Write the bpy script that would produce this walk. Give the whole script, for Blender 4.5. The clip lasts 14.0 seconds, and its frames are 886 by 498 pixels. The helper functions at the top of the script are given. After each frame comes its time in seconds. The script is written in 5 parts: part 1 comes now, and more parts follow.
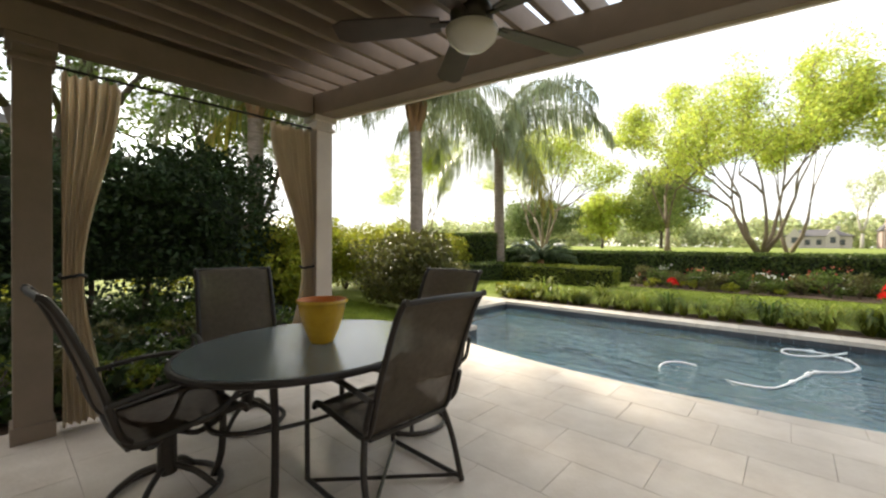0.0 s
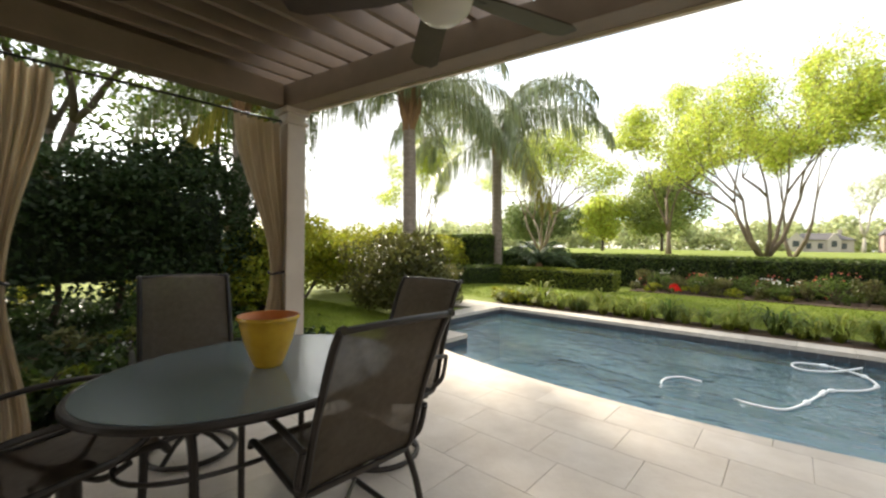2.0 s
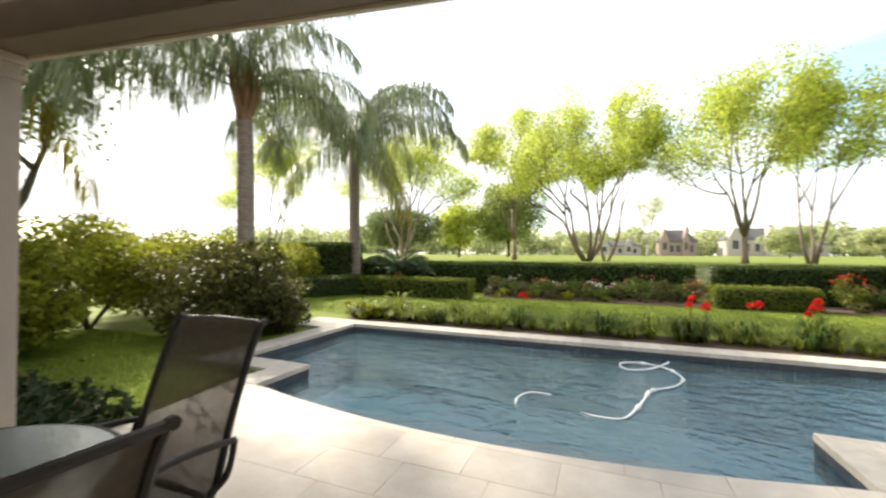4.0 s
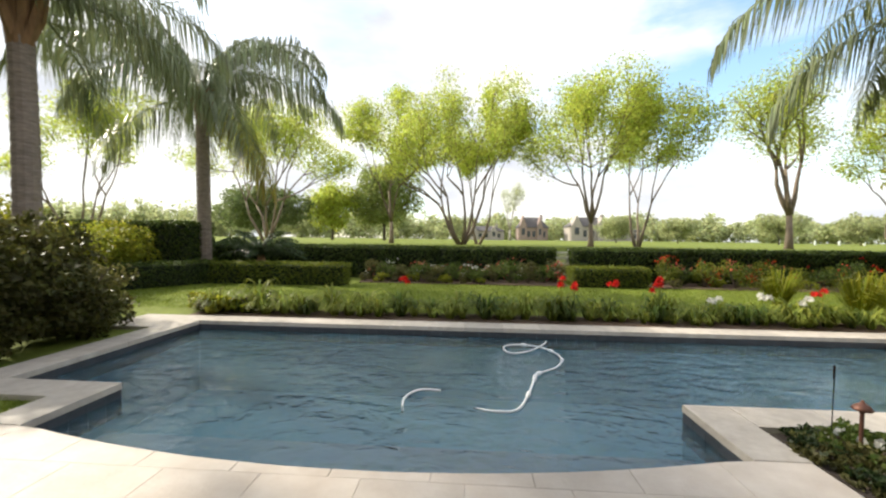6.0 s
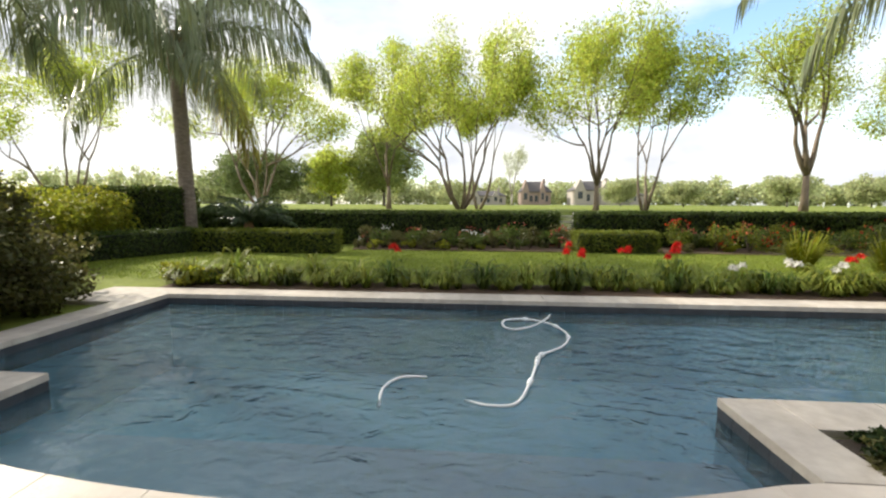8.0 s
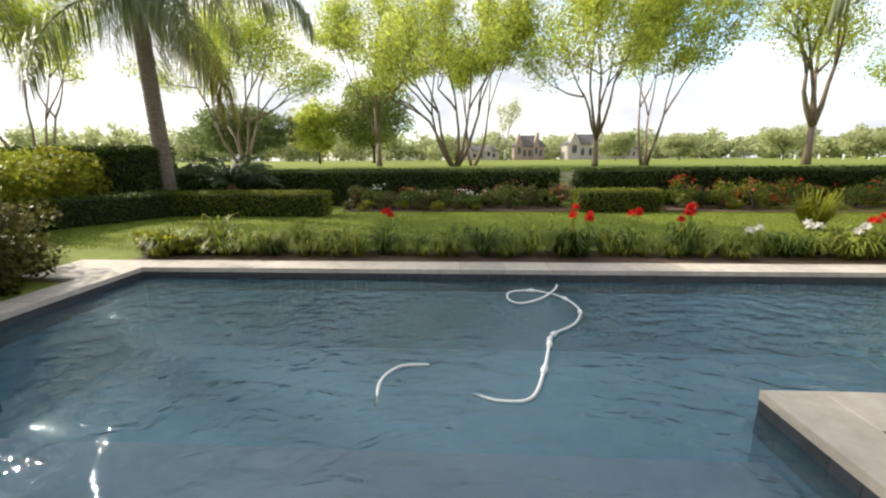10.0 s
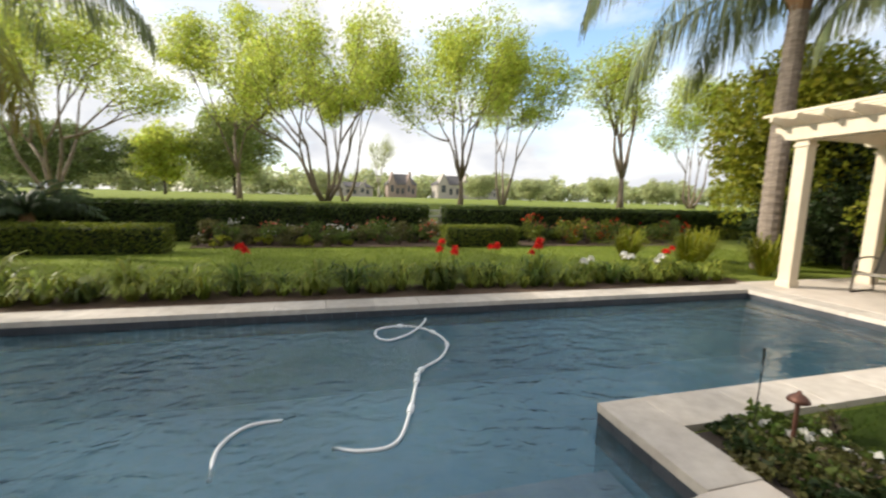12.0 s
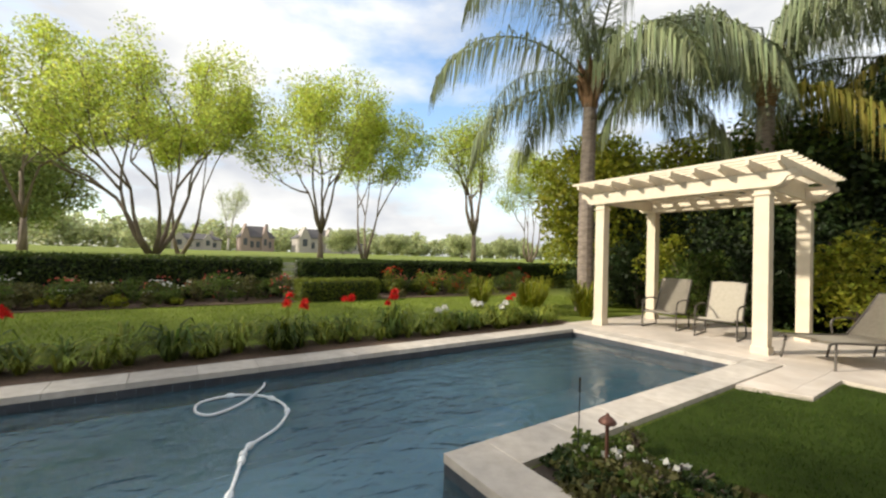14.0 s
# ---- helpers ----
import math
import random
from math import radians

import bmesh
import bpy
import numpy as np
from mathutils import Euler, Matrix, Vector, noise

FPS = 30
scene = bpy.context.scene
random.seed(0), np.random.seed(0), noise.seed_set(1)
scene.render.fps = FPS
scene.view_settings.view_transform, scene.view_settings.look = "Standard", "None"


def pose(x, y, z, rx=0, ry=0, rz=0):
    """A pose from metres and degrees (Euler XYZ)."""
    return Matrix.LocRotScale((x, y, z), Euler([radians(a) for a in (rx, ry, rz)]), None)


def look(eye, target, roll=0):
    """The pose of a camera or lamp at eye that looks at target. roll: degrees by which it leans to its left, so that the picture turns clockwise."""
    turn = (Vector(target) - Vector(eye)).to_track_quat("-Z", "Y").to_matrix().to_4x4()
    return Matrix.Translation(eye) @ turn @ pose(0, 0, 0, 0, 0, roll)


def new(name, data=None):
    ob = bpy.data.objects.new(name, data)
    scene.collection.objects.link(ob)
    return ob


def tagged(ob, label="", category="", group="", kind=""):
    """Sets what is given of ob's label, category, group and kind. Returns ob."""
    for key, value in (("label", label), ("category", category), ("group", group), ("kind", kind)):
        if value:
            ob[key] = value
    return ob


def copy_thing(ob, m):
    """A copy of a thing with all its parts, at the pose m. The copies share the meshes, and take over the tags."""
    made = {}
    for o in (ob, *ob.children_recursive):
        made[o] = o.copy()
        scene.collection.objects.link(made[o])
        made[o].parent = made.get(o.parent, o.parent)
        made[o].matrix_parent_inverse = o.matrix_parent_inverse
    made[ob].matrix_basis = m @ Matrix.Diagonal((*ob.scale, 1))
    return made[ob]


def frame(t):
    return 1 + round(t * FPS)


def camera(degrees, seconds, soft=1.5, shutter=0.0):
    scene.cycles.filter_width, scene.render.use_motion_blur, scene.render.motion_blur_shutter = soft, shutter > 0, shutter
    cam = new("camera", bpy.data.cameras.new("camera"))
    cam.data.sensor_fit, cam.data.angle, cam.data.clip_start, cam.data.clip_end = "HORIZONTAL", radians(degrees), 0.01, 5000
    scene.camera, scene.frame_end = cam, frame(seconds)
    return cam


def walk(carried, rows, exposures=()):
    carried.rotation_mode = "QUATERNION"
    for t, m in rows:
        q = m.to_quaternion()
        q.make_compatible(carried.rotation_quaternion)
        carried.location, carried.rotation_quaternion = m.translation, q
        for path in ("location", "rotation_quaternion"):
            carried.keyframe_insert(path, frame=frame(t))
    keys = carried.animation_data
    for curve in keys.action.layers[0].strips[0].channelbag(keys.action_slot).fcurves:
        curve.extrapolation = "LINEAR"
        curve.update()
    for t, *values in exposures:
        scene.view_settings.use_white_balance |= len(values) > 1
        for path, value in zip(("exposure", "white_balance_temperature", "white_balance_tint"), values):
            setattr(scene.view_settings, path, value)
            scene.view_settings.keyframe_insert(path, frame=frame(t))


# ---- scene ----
cam = camera(96.6, 14.0, soft=2.3, shutter=0.5)
PATH = [
    (0, (5.089, -8.02, 1.342), (3.764, -6.522, 1.321), 0.4),
    (0.5, (5.245, -7.911, 1.394), (3.843, -6.485, 1.35), 1.2),
    (1, (5.271, -7.78, 1.395), (3.83, -6.394, 1.349), 1.4),
    (1.5, (5.121, -7.707, 1.374), (3.719, -6.282, 1.349), 1.0),
    (2, (4.982, -7.632, 1.381), (3.655, -6.135, 1.365), 0.8),
    (2.5, (4.902, -7.481, 1.379), (3.655, -5.918, 1.372), 0.8),
    (3, (4.937, -7.257, 1.392), (3.781, -5.625, 1.399), 0.8),
    (3.5, (4.81, -7.073, 1.402), (3.84, -5.324, 1.423), 1.1),
    (4, (4.754, -6.917, 1.466), (4.007, -5.061, 1.49), 0.3),
    (6.5, (4.479, -6.09, 1.423), (4.374, -4.094, 1.343), 0.9),
    (7, (4.53, -5.902, 1.445), (4.403, -3.91, 1.315), 1.1),
    (7.5, (4.587, -5.783, 1.43), (4.444, -3.796, 1.255), 0.7),
    (8, (4.598, -5.572, 1.378), (4.454, -3.59, 1.152), 0.2),
    (10.5, (4.477, -5.017, 1.453), (4.405, -3.071, 0.997), -0.7),
    (11, (4.566, -4.957, 1.382), (4.648, -2.999, 0.981), 0.1),
    (11.5, (4.608, -4.96, 1.36), (4.894, -3.008, 1.032), 1.0),
    (12, (4.601, -5.002, 1.417), (5.115, -3.086, 1.16), 1.5),
    (12.5, (4.652, -5.008, 1.416), (5.379, -3.152, 1.248), 1.9),
    (13, (4.686, -5.008, 1.413), (5.606, -3.235, 1.326), 1.9),
    (13.5, (4.733, -5.002, 1.387), (5.781, -3.299, 1.372), 1.8),
    (14, (4.798, -4.984, 1.357), (5.919, -3.328, 1.394), 1.7),
]
walk(cam, [(t, look(eye, target, roll)) for t, eye, target, roll in PATH], [(0, 1.02, 6850, 8), (3.5, 1.0, 6800, 8), (6.5, 0.43, 6640, 9), (8, 0.44, 6640, 9), (11, 0.37, 6640, 10), (14, 0.18, 6640, 9)])

# ---- world, sun ----
SUN_EL, SUN_AZ = radians(31), radians(156)        # azimuth counter-clockwise from +x
sun_dir = Vector((math.cos(SUN_EL) * math.cos(SUN_AZ), math.cos(SUN_EL) * math.sin(SUN_AZ), math.sin(SUN_EL)))
world = bpy.data.worlds.new("sky")
scene.world = world
world.use_nodes = True
wn, wl = world.node_tree.nodes, world.node_tree.links
wn.clear()
w_out = wn.new("ShaderNodeOutputWorld")
w_bg = wn.new("ShaderNodeBackground")
w_sky = wn.new("ShaderNodeTexSky")
w_sky.sky_type, w_sky.sun_disc = "NISHITA", False
w_sky.sun_elevation, w_sky.sun_rotation = SUN_EL, math.pi / 2 - SUN_AZ
w_sky.air_density, w_sky.dust_density = 1.0, 1.5
w_co = wn.new("ShaderNodeTexCoord")
w_map = wn.new("ShaderNodeMapping")
w_map.inputs["Scale"].default_value = (1.0, 1.0, 2.6)
w_map.inputs["Location"].default_value = (0.35, 0.2, 0.1)
w_noise = wn.new("ShaderNodeTexNoise")
w_noise.inputs["Scale"].default_value, w_noise.inputs["Detail"].default_value, w_noise.inputs["Roughness"].default_value = 1.7, 7, 0.55
w_ramp = wn.new("ShaderNodeValToRGB")
w_ramp.color_ramp.elements[0].position, w_ramp.color_ramp.elements[1].position = 0.33, 0.50
w_grey = wn.new("ShaderNodeTexNoise")
w_grey.inputs["Scale"].default_value, w_grey.inputs["Detail"].default_value = 2.3, 5
w_cloud = wn.new("ShaderNodeValToRGB")
w_cloud.color_ramp.elements[0].position, w_cloud.color_ramp.elements[1].position = 0.35, 0.62
w_cloud.color_ramp.elements[0].color, w_cloud.color_ramp.elements[1].color = (5.2, 5.5, 6.2, 1), (9.8, 9.7, 9.4, 1)
w_mix = wn.new("ShaderNodeMix")
w_mix.data_type = "RGBA"
wl.new(w_co.outputs["Generated"], w_map.inputs["Vector"])
wl.new(w_map.outputs["Vector"], w_noise.inputs["Vector"])
wl.new(w_map.outputs["Vector"], w_grey.inputs["Vector"])
wl.new(w_noise.outputs["Fac"], w_ramp.inputs["Fac"])
wl.new(w_grey.outputs["Fac"], w_cloud.inputs["Fac"])
wl.new(w_ramp.outputs["Color"], w_mix.inputs["Factor"])
w_gain = wn.new("ShaderNodeVectorMath")
w_gain.operation = "MULTIPLY"
w_gain.inputs[1].default_value = (2.3, 2.5, 2.6)
wl.new(w_sky.outputs["Color"], w_gain.inputs[0])
wl.new(w_gain.outputs["Vector"], w_mix.inputs["A"])
wl.new(w_cloud.outputs["Color"], w_mix.inputs["B"])
wl.new(w_mix.outputs["Result"], w_bg.inputs["Color"])
w_bg.inputs["Strength"].default_value = 0.11
wl.new(w_bg.outputs["Background"], w_out.inputs["Surface"])
sun = new("sun", bpy.data.lights.new("sun", "SUN"))
sun.data.energy, sun.data.angle, sun.data.color = 5.0, radians(2.2), (1.0, 0.93, 0.8)
sun.matrix_world = look(sun_dir * 50, (0, 0, 0))

# ---- materials ----
MATS = {}


def mat(name, col, col2=None, rough=0.6, scale=6.0, bump=0.15, bscale=70.0, metal=0.0, rand=0.0, transl=0.0, island=0.0, hue=0.0, spec=0.5, stretch=(1, 1, 1), stain=0.0, holes=0.0):
    """A procedural surface: two colours mixed by world-sized noise, fine relief, per-piece and per-leaf variation."""
    if name in MATS:
        return MATS[name]
    m = bpy.data.materials.new(name)
    m.use_nodes = True
    n, l = m.node_tree.nodes, m.node_tree.links
    bs, out = n["Principled BSDF"], n["Material Output"]
    col2 = col2 or tuple(c * 0.75 for c in col)
    geo = n.new("ShaderNodeNewGeometry")
    mp = n.new("ShaderNodeMapping")
    mp.inputs["Scale"].default_value = stretch
    l.new(geo.outputs["Position"], mp.inputs["Vector"])
    no = n.new("ShaderNodeTexNoise")
    no.inputs["Scale"].default_value, no.inputs["Detail"].default_value, no.inputs["Roughness"].default_value = scale, 6, 0.6
    l.new(mp.outputs["Vector"], no.inputs["Vector"])
    rp = n.new("ShaderNodeValToRGB")
    rp.color_ramp.elements[0].position, rp.color_ramp.elements[1].position = 0.3, 0.7
    rp.color_ramp.elements[0].color, rp.color_ramp.elements[1].color = (*col2, 1), (*col, 1)
    l.new(no.outputs["Fac"], rp.inputs["Fac"])
    hsv = n.new("ShaderNodeHueSaturation")
    l.new(rp.outputs["Color"], hsv.inputs["Color"])
    src = None
    if rand or island:
        if rand:
            oi = n.new("ShaderNodeObjectInfo")
            src, amp = oi.outputs["Random"], rand
        else:
            src, amp = geo.outputs["Random Per Island"], island
        mr = n.new("ShaderNodeMapRange")
        mr.inputs["To Min"].default_value, mr.inputs["To Max"].default_value = 1 - amp, 1 + amp
        l.new(src, mr.inputs["Value"])
        l.new(mr.outputs["Result"], hsv.inputs["Value"])
        if hue:
            m2 = n.new("ShaderNodeMath")
            m2.operation, m2.inputs[1].default_value = "MULTIPLY", 7.31
            m3 = n.new("ShaderNodeMath")
            m3.operation = "FRACT"
            l.new(src, m2.inputs[0])
            l.new(m2.outputs[0], m3.inputs[0])
            mh = n.new("ShaderNodeMapRange")
            mh.inputs["To Min"].default_value, mh.inputs["To Max"].default_value = 0.5 - hue, 0.5 + hue
            l.new(m3.outputs[0], mh.inputs["Value"])
            l.new(mh.outputs["Result"], hsv.inputs["Hue"])
    colour = hsv.outputs["Color"]
    if stain:
        big = n.new("ShaderNodeTexNoise")
        big.inputs["Scale"].default_value, big.inputs["Detail"].default_value = 0.9, 5
        l.new(geo.outputs["Position"], big.inputs["Vector"])
        sr = n.new("ShaderNodeMapRange")
        sr.inputs["From Min"].default_value, sr.inputs["From Max"].default_value = 0.35, 0.7
        sr.inputs["To Min"].default_value, sr.inputs["To Max"].default_value = 1 - stain, 1 + stain * 0.4
        l.new(big.outputs["Fac"], sr.inputs["Value"])
        h2 = n.new("ShaderNodeHueSaturation")
        l.new(colour, h2.inputs["Color"])
        l.new(sr.outputs["Result"], h2.inputs["Value"])
        colour = h2.outputs["Color"]
    l.new(colour, bs.inputs["Base Color"])
    bs.inputs["Roughness"].default_value, bs.inputs["Metallic"].default_value = rough, metal
    bs.inputs["Specular IOR Level"].default_value = spec
    if bump:
        fb = n.new("ShaderNodeTexNoise")
        fb.inputs["Scale"].default_value, fb.inputs["Detail"].default_value = bscale, 4
        l.new(mp.outputs["Vector"], fb.inputs["Vector"])
        bn = n.new("ShaderNodeBump")
        bn.inputs["Strength"].default_value, bn.inputs["Distance"].default_value = bump, 0.01
        l.new(fb.outputs["Fac"], bn.inputs["Height"])
        l.new(bn.outputs["Normal"], bs.inputs["Normal"])
    if transl:
        tr = n.new("ShaderNodeBsdfTranslucent")
        l.new(colour, tr.inputs["Color"])
        mx = n.new("ShaderNodeMixShader")
        mx.inputs["Fac"].default_value = transl
        l.new(bs.outputs[0], mx.inputs[1])
        l.new(tr.outputs[0], mx.inputs[2])
        l.new(mx.outputs[0], out.inputs["Surface"])
    if holes:                                   # open weave: part of the light goes straight through
        tpn, mh2 = n.new("ShaderNodeBsdfTransparent"), n.new("ShaderNodeMixShader")
        mh2.inputs["Fac"].default_value = holes
        l.new(out.inputs["Surface"].links[0].from_socket, mh2.inputs[1])
        l.new(tpn.outputs[0], mh2.inputs[2])
        l.new(mh2.outputs[0], out.inputs["Surface"])
    MATS[name] = m
    return m


TRAVERTINE = mat("travertine", (0.70, 0.62, 0.54), (0.57, 0.48, 0.40), rough=0.55, scale=3.2, bump=0.2, bscale=45, rand=0.05, stain=0.2)
COPING = mat("coping_stone", (0.62, 0.56, 0.49), (0.46, 0.40, 0.34), rough=0.6, scale=7, bump=0.3, bscale=40, rand=0.08, stain=0.15)
PLASTER = mat("pool_plaster", (0.37, 0.58, 0.65), (0.30, 0.50, 0.57), rough=0.7, scale=3, bump=0.1)
POOLTILE = mat("waterline_tile", (0.060, 0.064, 0.075), (0.040, 0.043, 0.051), rough=0.4, scale=9, bump=0.2, rand=0.12)
CREAMWOOD = mat("cream_painted_wood", (0.72, 0.62, 0.47), (0.62, 0.53, 0.40), rough=0.5, scale=4, bump=0.12, bscale=50, stain=0.08)
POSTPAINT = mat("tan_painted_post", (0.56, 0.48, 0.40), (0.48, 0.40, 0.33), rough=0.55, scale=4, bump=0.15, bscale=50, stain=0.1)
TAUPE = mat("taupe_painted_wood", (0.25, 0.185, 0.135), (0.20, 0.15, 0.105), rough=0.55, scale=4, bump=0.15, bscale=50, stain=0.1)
BRONZE = mat("dark_bronze_metal", (0.035, 0.026, 0.021), (0.022, 0.017, 0.014), rough=0.42, scale=12, bump=0.08, metal=0.3)
SLING = mat("brown_sling_mesh", (0.17, 0.135, 0.10), (0.13, 0.10, 0.075), rough=0.8, scale=30, bump=0.4, bscale=260, transl=0.2, holes=0.10)
SLINGBEIGE = mat("beige_sling_mesh", (0.47, 0.42, 0.34), (0.40, 0.36, 0.29), rough=0.8, scale=20, bump=0.3, bscale=200, transl=0.15)
GLAZE = mat("yellow_glaze", (0.72, 0.45, 0.05), (0.60, 0.34, 0.03), rough=0.18, scale=9, bump=0.05, stain=0.2)
TERRA = mat("orange_terracotta", (0.62, 0.20, 0.04), (0.52, 0.15, 0.03), rough=0.5, scale=9)
CLOTH = mat("cream_cloth", (0.78, 0.68, 0.52), (0.62, 0.52, 0.38), rough=0.9, scale=14, bump=0.3, bscale=180, transl=0.42, stretch=(1, 1, 0.12))
BLACKIRON = mat("black_iron", (0.02, 0.018, 0.017), rough=0.5, metal=0.3)
GRASS = mat("lawn_grass", (0.24, 0.28, 0.050), (0.16, 0.20, 0.034), rough=0.85, scale=7, bump=0.8, bscale=120, stain=0.25, spec=0.15)
# pool lawn's shade is put into these two darker grass colours
SHADEBLADE = mat("shaded_grass_blade", (0.056, 0.092, 0.011), (0.036, 0.064, 0.008), rough=0.6, scale=2, bump=0, island=0.4, hue=0.02, transl=0.35, spec=0.2)
SHADETURF = mat("shaded_turf", (0.048, 0.072, 0.011), (0.030, 0.048, 0.008), rough=0.9, scale=7, bump=0.8, bscale=120, stain=0.25, spec=0.1)
BLADE = mat("grass_blade", (0.25, 0.31, 0.045), (0.16, 0.22, 0.030), rough=0.6, scale=2, bump=0, island=0.4, hue=0.02, transl=0.45, spec=0.2)
SOIL = mat("bark_mulch", (0.16, 0.10, 0.065), (0.07, 0.045, 0.03), rough=0.95, scale=22, bump=0.9, bscale=60)
BARK = mat("smooth_bark", (0.26, 0.20, 0.15), (0.15, 0.11, 0.08), rough=0.85, scale=9, bump=0.5, bscale=30, stretch=(1, 1, 0.3))
OAKBARK = mat("rough_bark", (0.12, 0.09, 0.065), (0.06, 0.045, 0.035), rough=0.9, scale=9, bump=0.8, bscale=22, stretch=(1, 1, 0.3))
PALMBARK = mat("palm_bark", (0.31, 0.25, 0.205), (0.16, 0.125, 0.10), rough=0.9, scale=6, bump=0.7, bscale=18, stretch=(1, 1, 4))
FIBRE = mat("palm_fibre", (0.30, 0.17, 0.085), (0.15, 0.085, 0.045), rough=0.95, scale=14, bump=0.8, bscale=40, stretch=(1, 1, 0.2))
# near-black colour standing in for the shade inside hedges
HEDGESHADE = mat("hedge_inner_shade", (0.018, 0.028, 0.010), (0.008, 0.013, 0.005), rough=0.95, scale=10)


def leafmat(name, col, transl=0.4, island=0.4, hue=0.025, rough=0.5):
    return mat(name, col, tuple(c * 0.7 for c in col), rough=rough, scale=1.1, bump=0, island=island, hue=hue, transl=transl, spec=0.3)


MYRTLE = leafmat("spring_leaf", (0.59, 0.66, 0.12), 0.62)
# olive leaf darkened: the coping shrubs' shade is put into its colour
OLIVELEAF = leafmat("shaded_olive_leaf", (0.105, 0.105, 0.024), 0.35)
OAKLEAF = leafmat("oak_leaf", (0.115, 0.165, 0.034), 0.5)
HEDGELEAF = leafmat("hedge_leaf", (0.090, 0.130, 0.026), 0.35)
BOXLEAF = leafmat("boxwood_leaf", (0.20, 0.235, 0.030), 0.42)
DARKLEAF = leafmat("dark_leaf", (0.036, 0.060, 0.017), 0.35)
# yellow-green leaf, brightened: on shrubs and screen trees sunlight is in the colour
LITLEAF = leafmat("lit_yellow_green_leaf", (0.33, 0.35, 0.036), 0.52)
DRYLEAF = leafmat("olive_shrub_leaf", (0.155, 0.15, 0.050), 0.42)
LILYLEAF = leafmat("strap_leaf", (0.33, 0.38, 0.07), 0.5)
PALMLEAF = leafmat("palm_leaflet", (0.24, 0.28, 0.14), 0.2, rough=0.4)
PALMYELLOW = leafmat("yellowing_palm_leaflet", (0.38, 0.34, 0.07), 0.5)
CYCADLEAF = leafmat("cycad_leaflet", (0.075, 0.115, 0.045), 0.25, rough=0.35)
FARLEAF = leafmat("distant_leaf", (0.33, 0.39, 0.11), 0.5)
# distance haze is put into this paler leaf colour
HAZELEAF = leafmat("haze_paled_leaf", (0.56, 0.60, 0.31), 0.5)
REDPETAL = leafmat("red_petal", (0.62, 0.035, 0.018), 0.35, 0.25, 0.01)
PINKPETAL = leafmat("coral_petal", (0.55, 0.11, 0.08), 0.35, 0.3, 0.02)
WHITEPETAL = leafmat("white_petal", (0.78, 0.76, 0.70), 0.35, 0.12, 0.0)


def simple_nodes(name):
    m = bpy.data.materials.new(name)
    m.use_nodes = True
    return m, m.node_tree.nodes, m.node_tree.links


# pool water: clear tinted sheet, gloss by Fresnel, wind ripples
WATER, n_, l_ = simple_nodes("pool_water")
n_.remove(n_["Principled BSDF"])
tp, gl, mx, fr = n_.new("ShaderNodeBsdfTransparent"), n_.new("ShaderNodeBsdfGlossy"), n_.new("ShaderNodeMixShader"), n_.new("ShaderNodeFresnel")
tp.inputs["Color"].default_value = (0.80, 0.90, 0.95, 1)
df, body = n_.new("ShaderNodeBsdfDiffuse"), n_.new("ShaderNodeMixShader")          # slight cloudiness of the water
df.inputs["Color"].default_value = (0.088, 0.19, 0.25, 1)
body.inputs["Fac"].default_value = 0.25
l_.new(tp.outputs[0], body.inputs[1])
l_.new(df.outputs[0], body.inputs[2])
gl.inputs["Roughness"].default_value = 0.03
fr.inputs["IOR"].default_value = 1.62
geo_ = n_.new("ShaderNodeNewGeometry")
mp1 = n_.new("ShaderNodeMapping")
mp1.inputs["Scale"].default_value = (0.8, 1.25, 1)
mp1.inputs["Rotation"].default_value = (0, 0, 0.25)
l_.new(geo_.outputs["Position"], mp1.inputs["Vector"])
r1, r2 = n_.new("ShaderNodeTexNoise"), n_.new("ShaderNodeTexNoise")
r1.inputs["Scale"].default_value, r1.inputs["Detail"].default_value, r1.inputs["Distortion"].default_value = 5.2, 3, 0.6
r2.inputs["Scale"].default_value, r2.inputs["Detail"].default_value = 14.0, 2
l_.new(mp1.outputs["Vector"], r1.inputs["Vector"])
l_.new(mp1.outputs["Vector"], r2.inputs["Vector"])
gust, gr, gm = n_.new("ShaderNodeTexNoise"), n_.new("ShaderNodeMapRange"), n_.new("ShaderNodeMath")   # gusts: rougher and calmer patches
gust.inputs["Scale"].default_value, gust.inputs["Detail"].default_value = 0.42, 2
gr.inputs["From Min"].default_value, gr.inputs["From Max"].default_value = 0.38, 0.62
gr.inputs["To Min"].default_value, gr.inputs["To Max"].default_value = 0.3, 1.5
gm.operation = "MULTIPLY"
l_.new(geo_.outputs["Position"], gust.inputs["Vector"])
l_.new(gust.outputs["Fac"], gr.inputs["Value"])
ad = n_.new("ShaderNodeMath")
ad.operation, ad.inputs[1].default_value = "MULTIPLY_ADD", 0.22
l_.new(r2.outputs["Fac"], ad.inputs[0])
l_.new(r1.outputs["Fac"], ad.inputs[2])
bm_ = n_.new("ShaderNodeBump")
bm_.inputs["Strength"].default_value, bm_.inputs["Distance"].default_value = 0.9, 0.048
l_.new(ad.outputs[0], gm.inputs[0])
l_.new(gr.outputs["Result"], gm.inputs[1])
l_.new(gm.outputs[0], bm_.inputs["Height"])
l_.new(bm_.outputs["Normal"], gl.inputs["Normal"])
l_.new(bm_.outputs["Normal"], fr.inputs["Normal"])
l_.new(fr.outputs[0], mx.inputs[0])
l_.new(body.outputs[0], mx.inputs[1])
l_.new(gl.outputs[0], mx.inputs[2])
l_.new(mx.outputs[0], n_["Material Output"].inputs["Surface"])

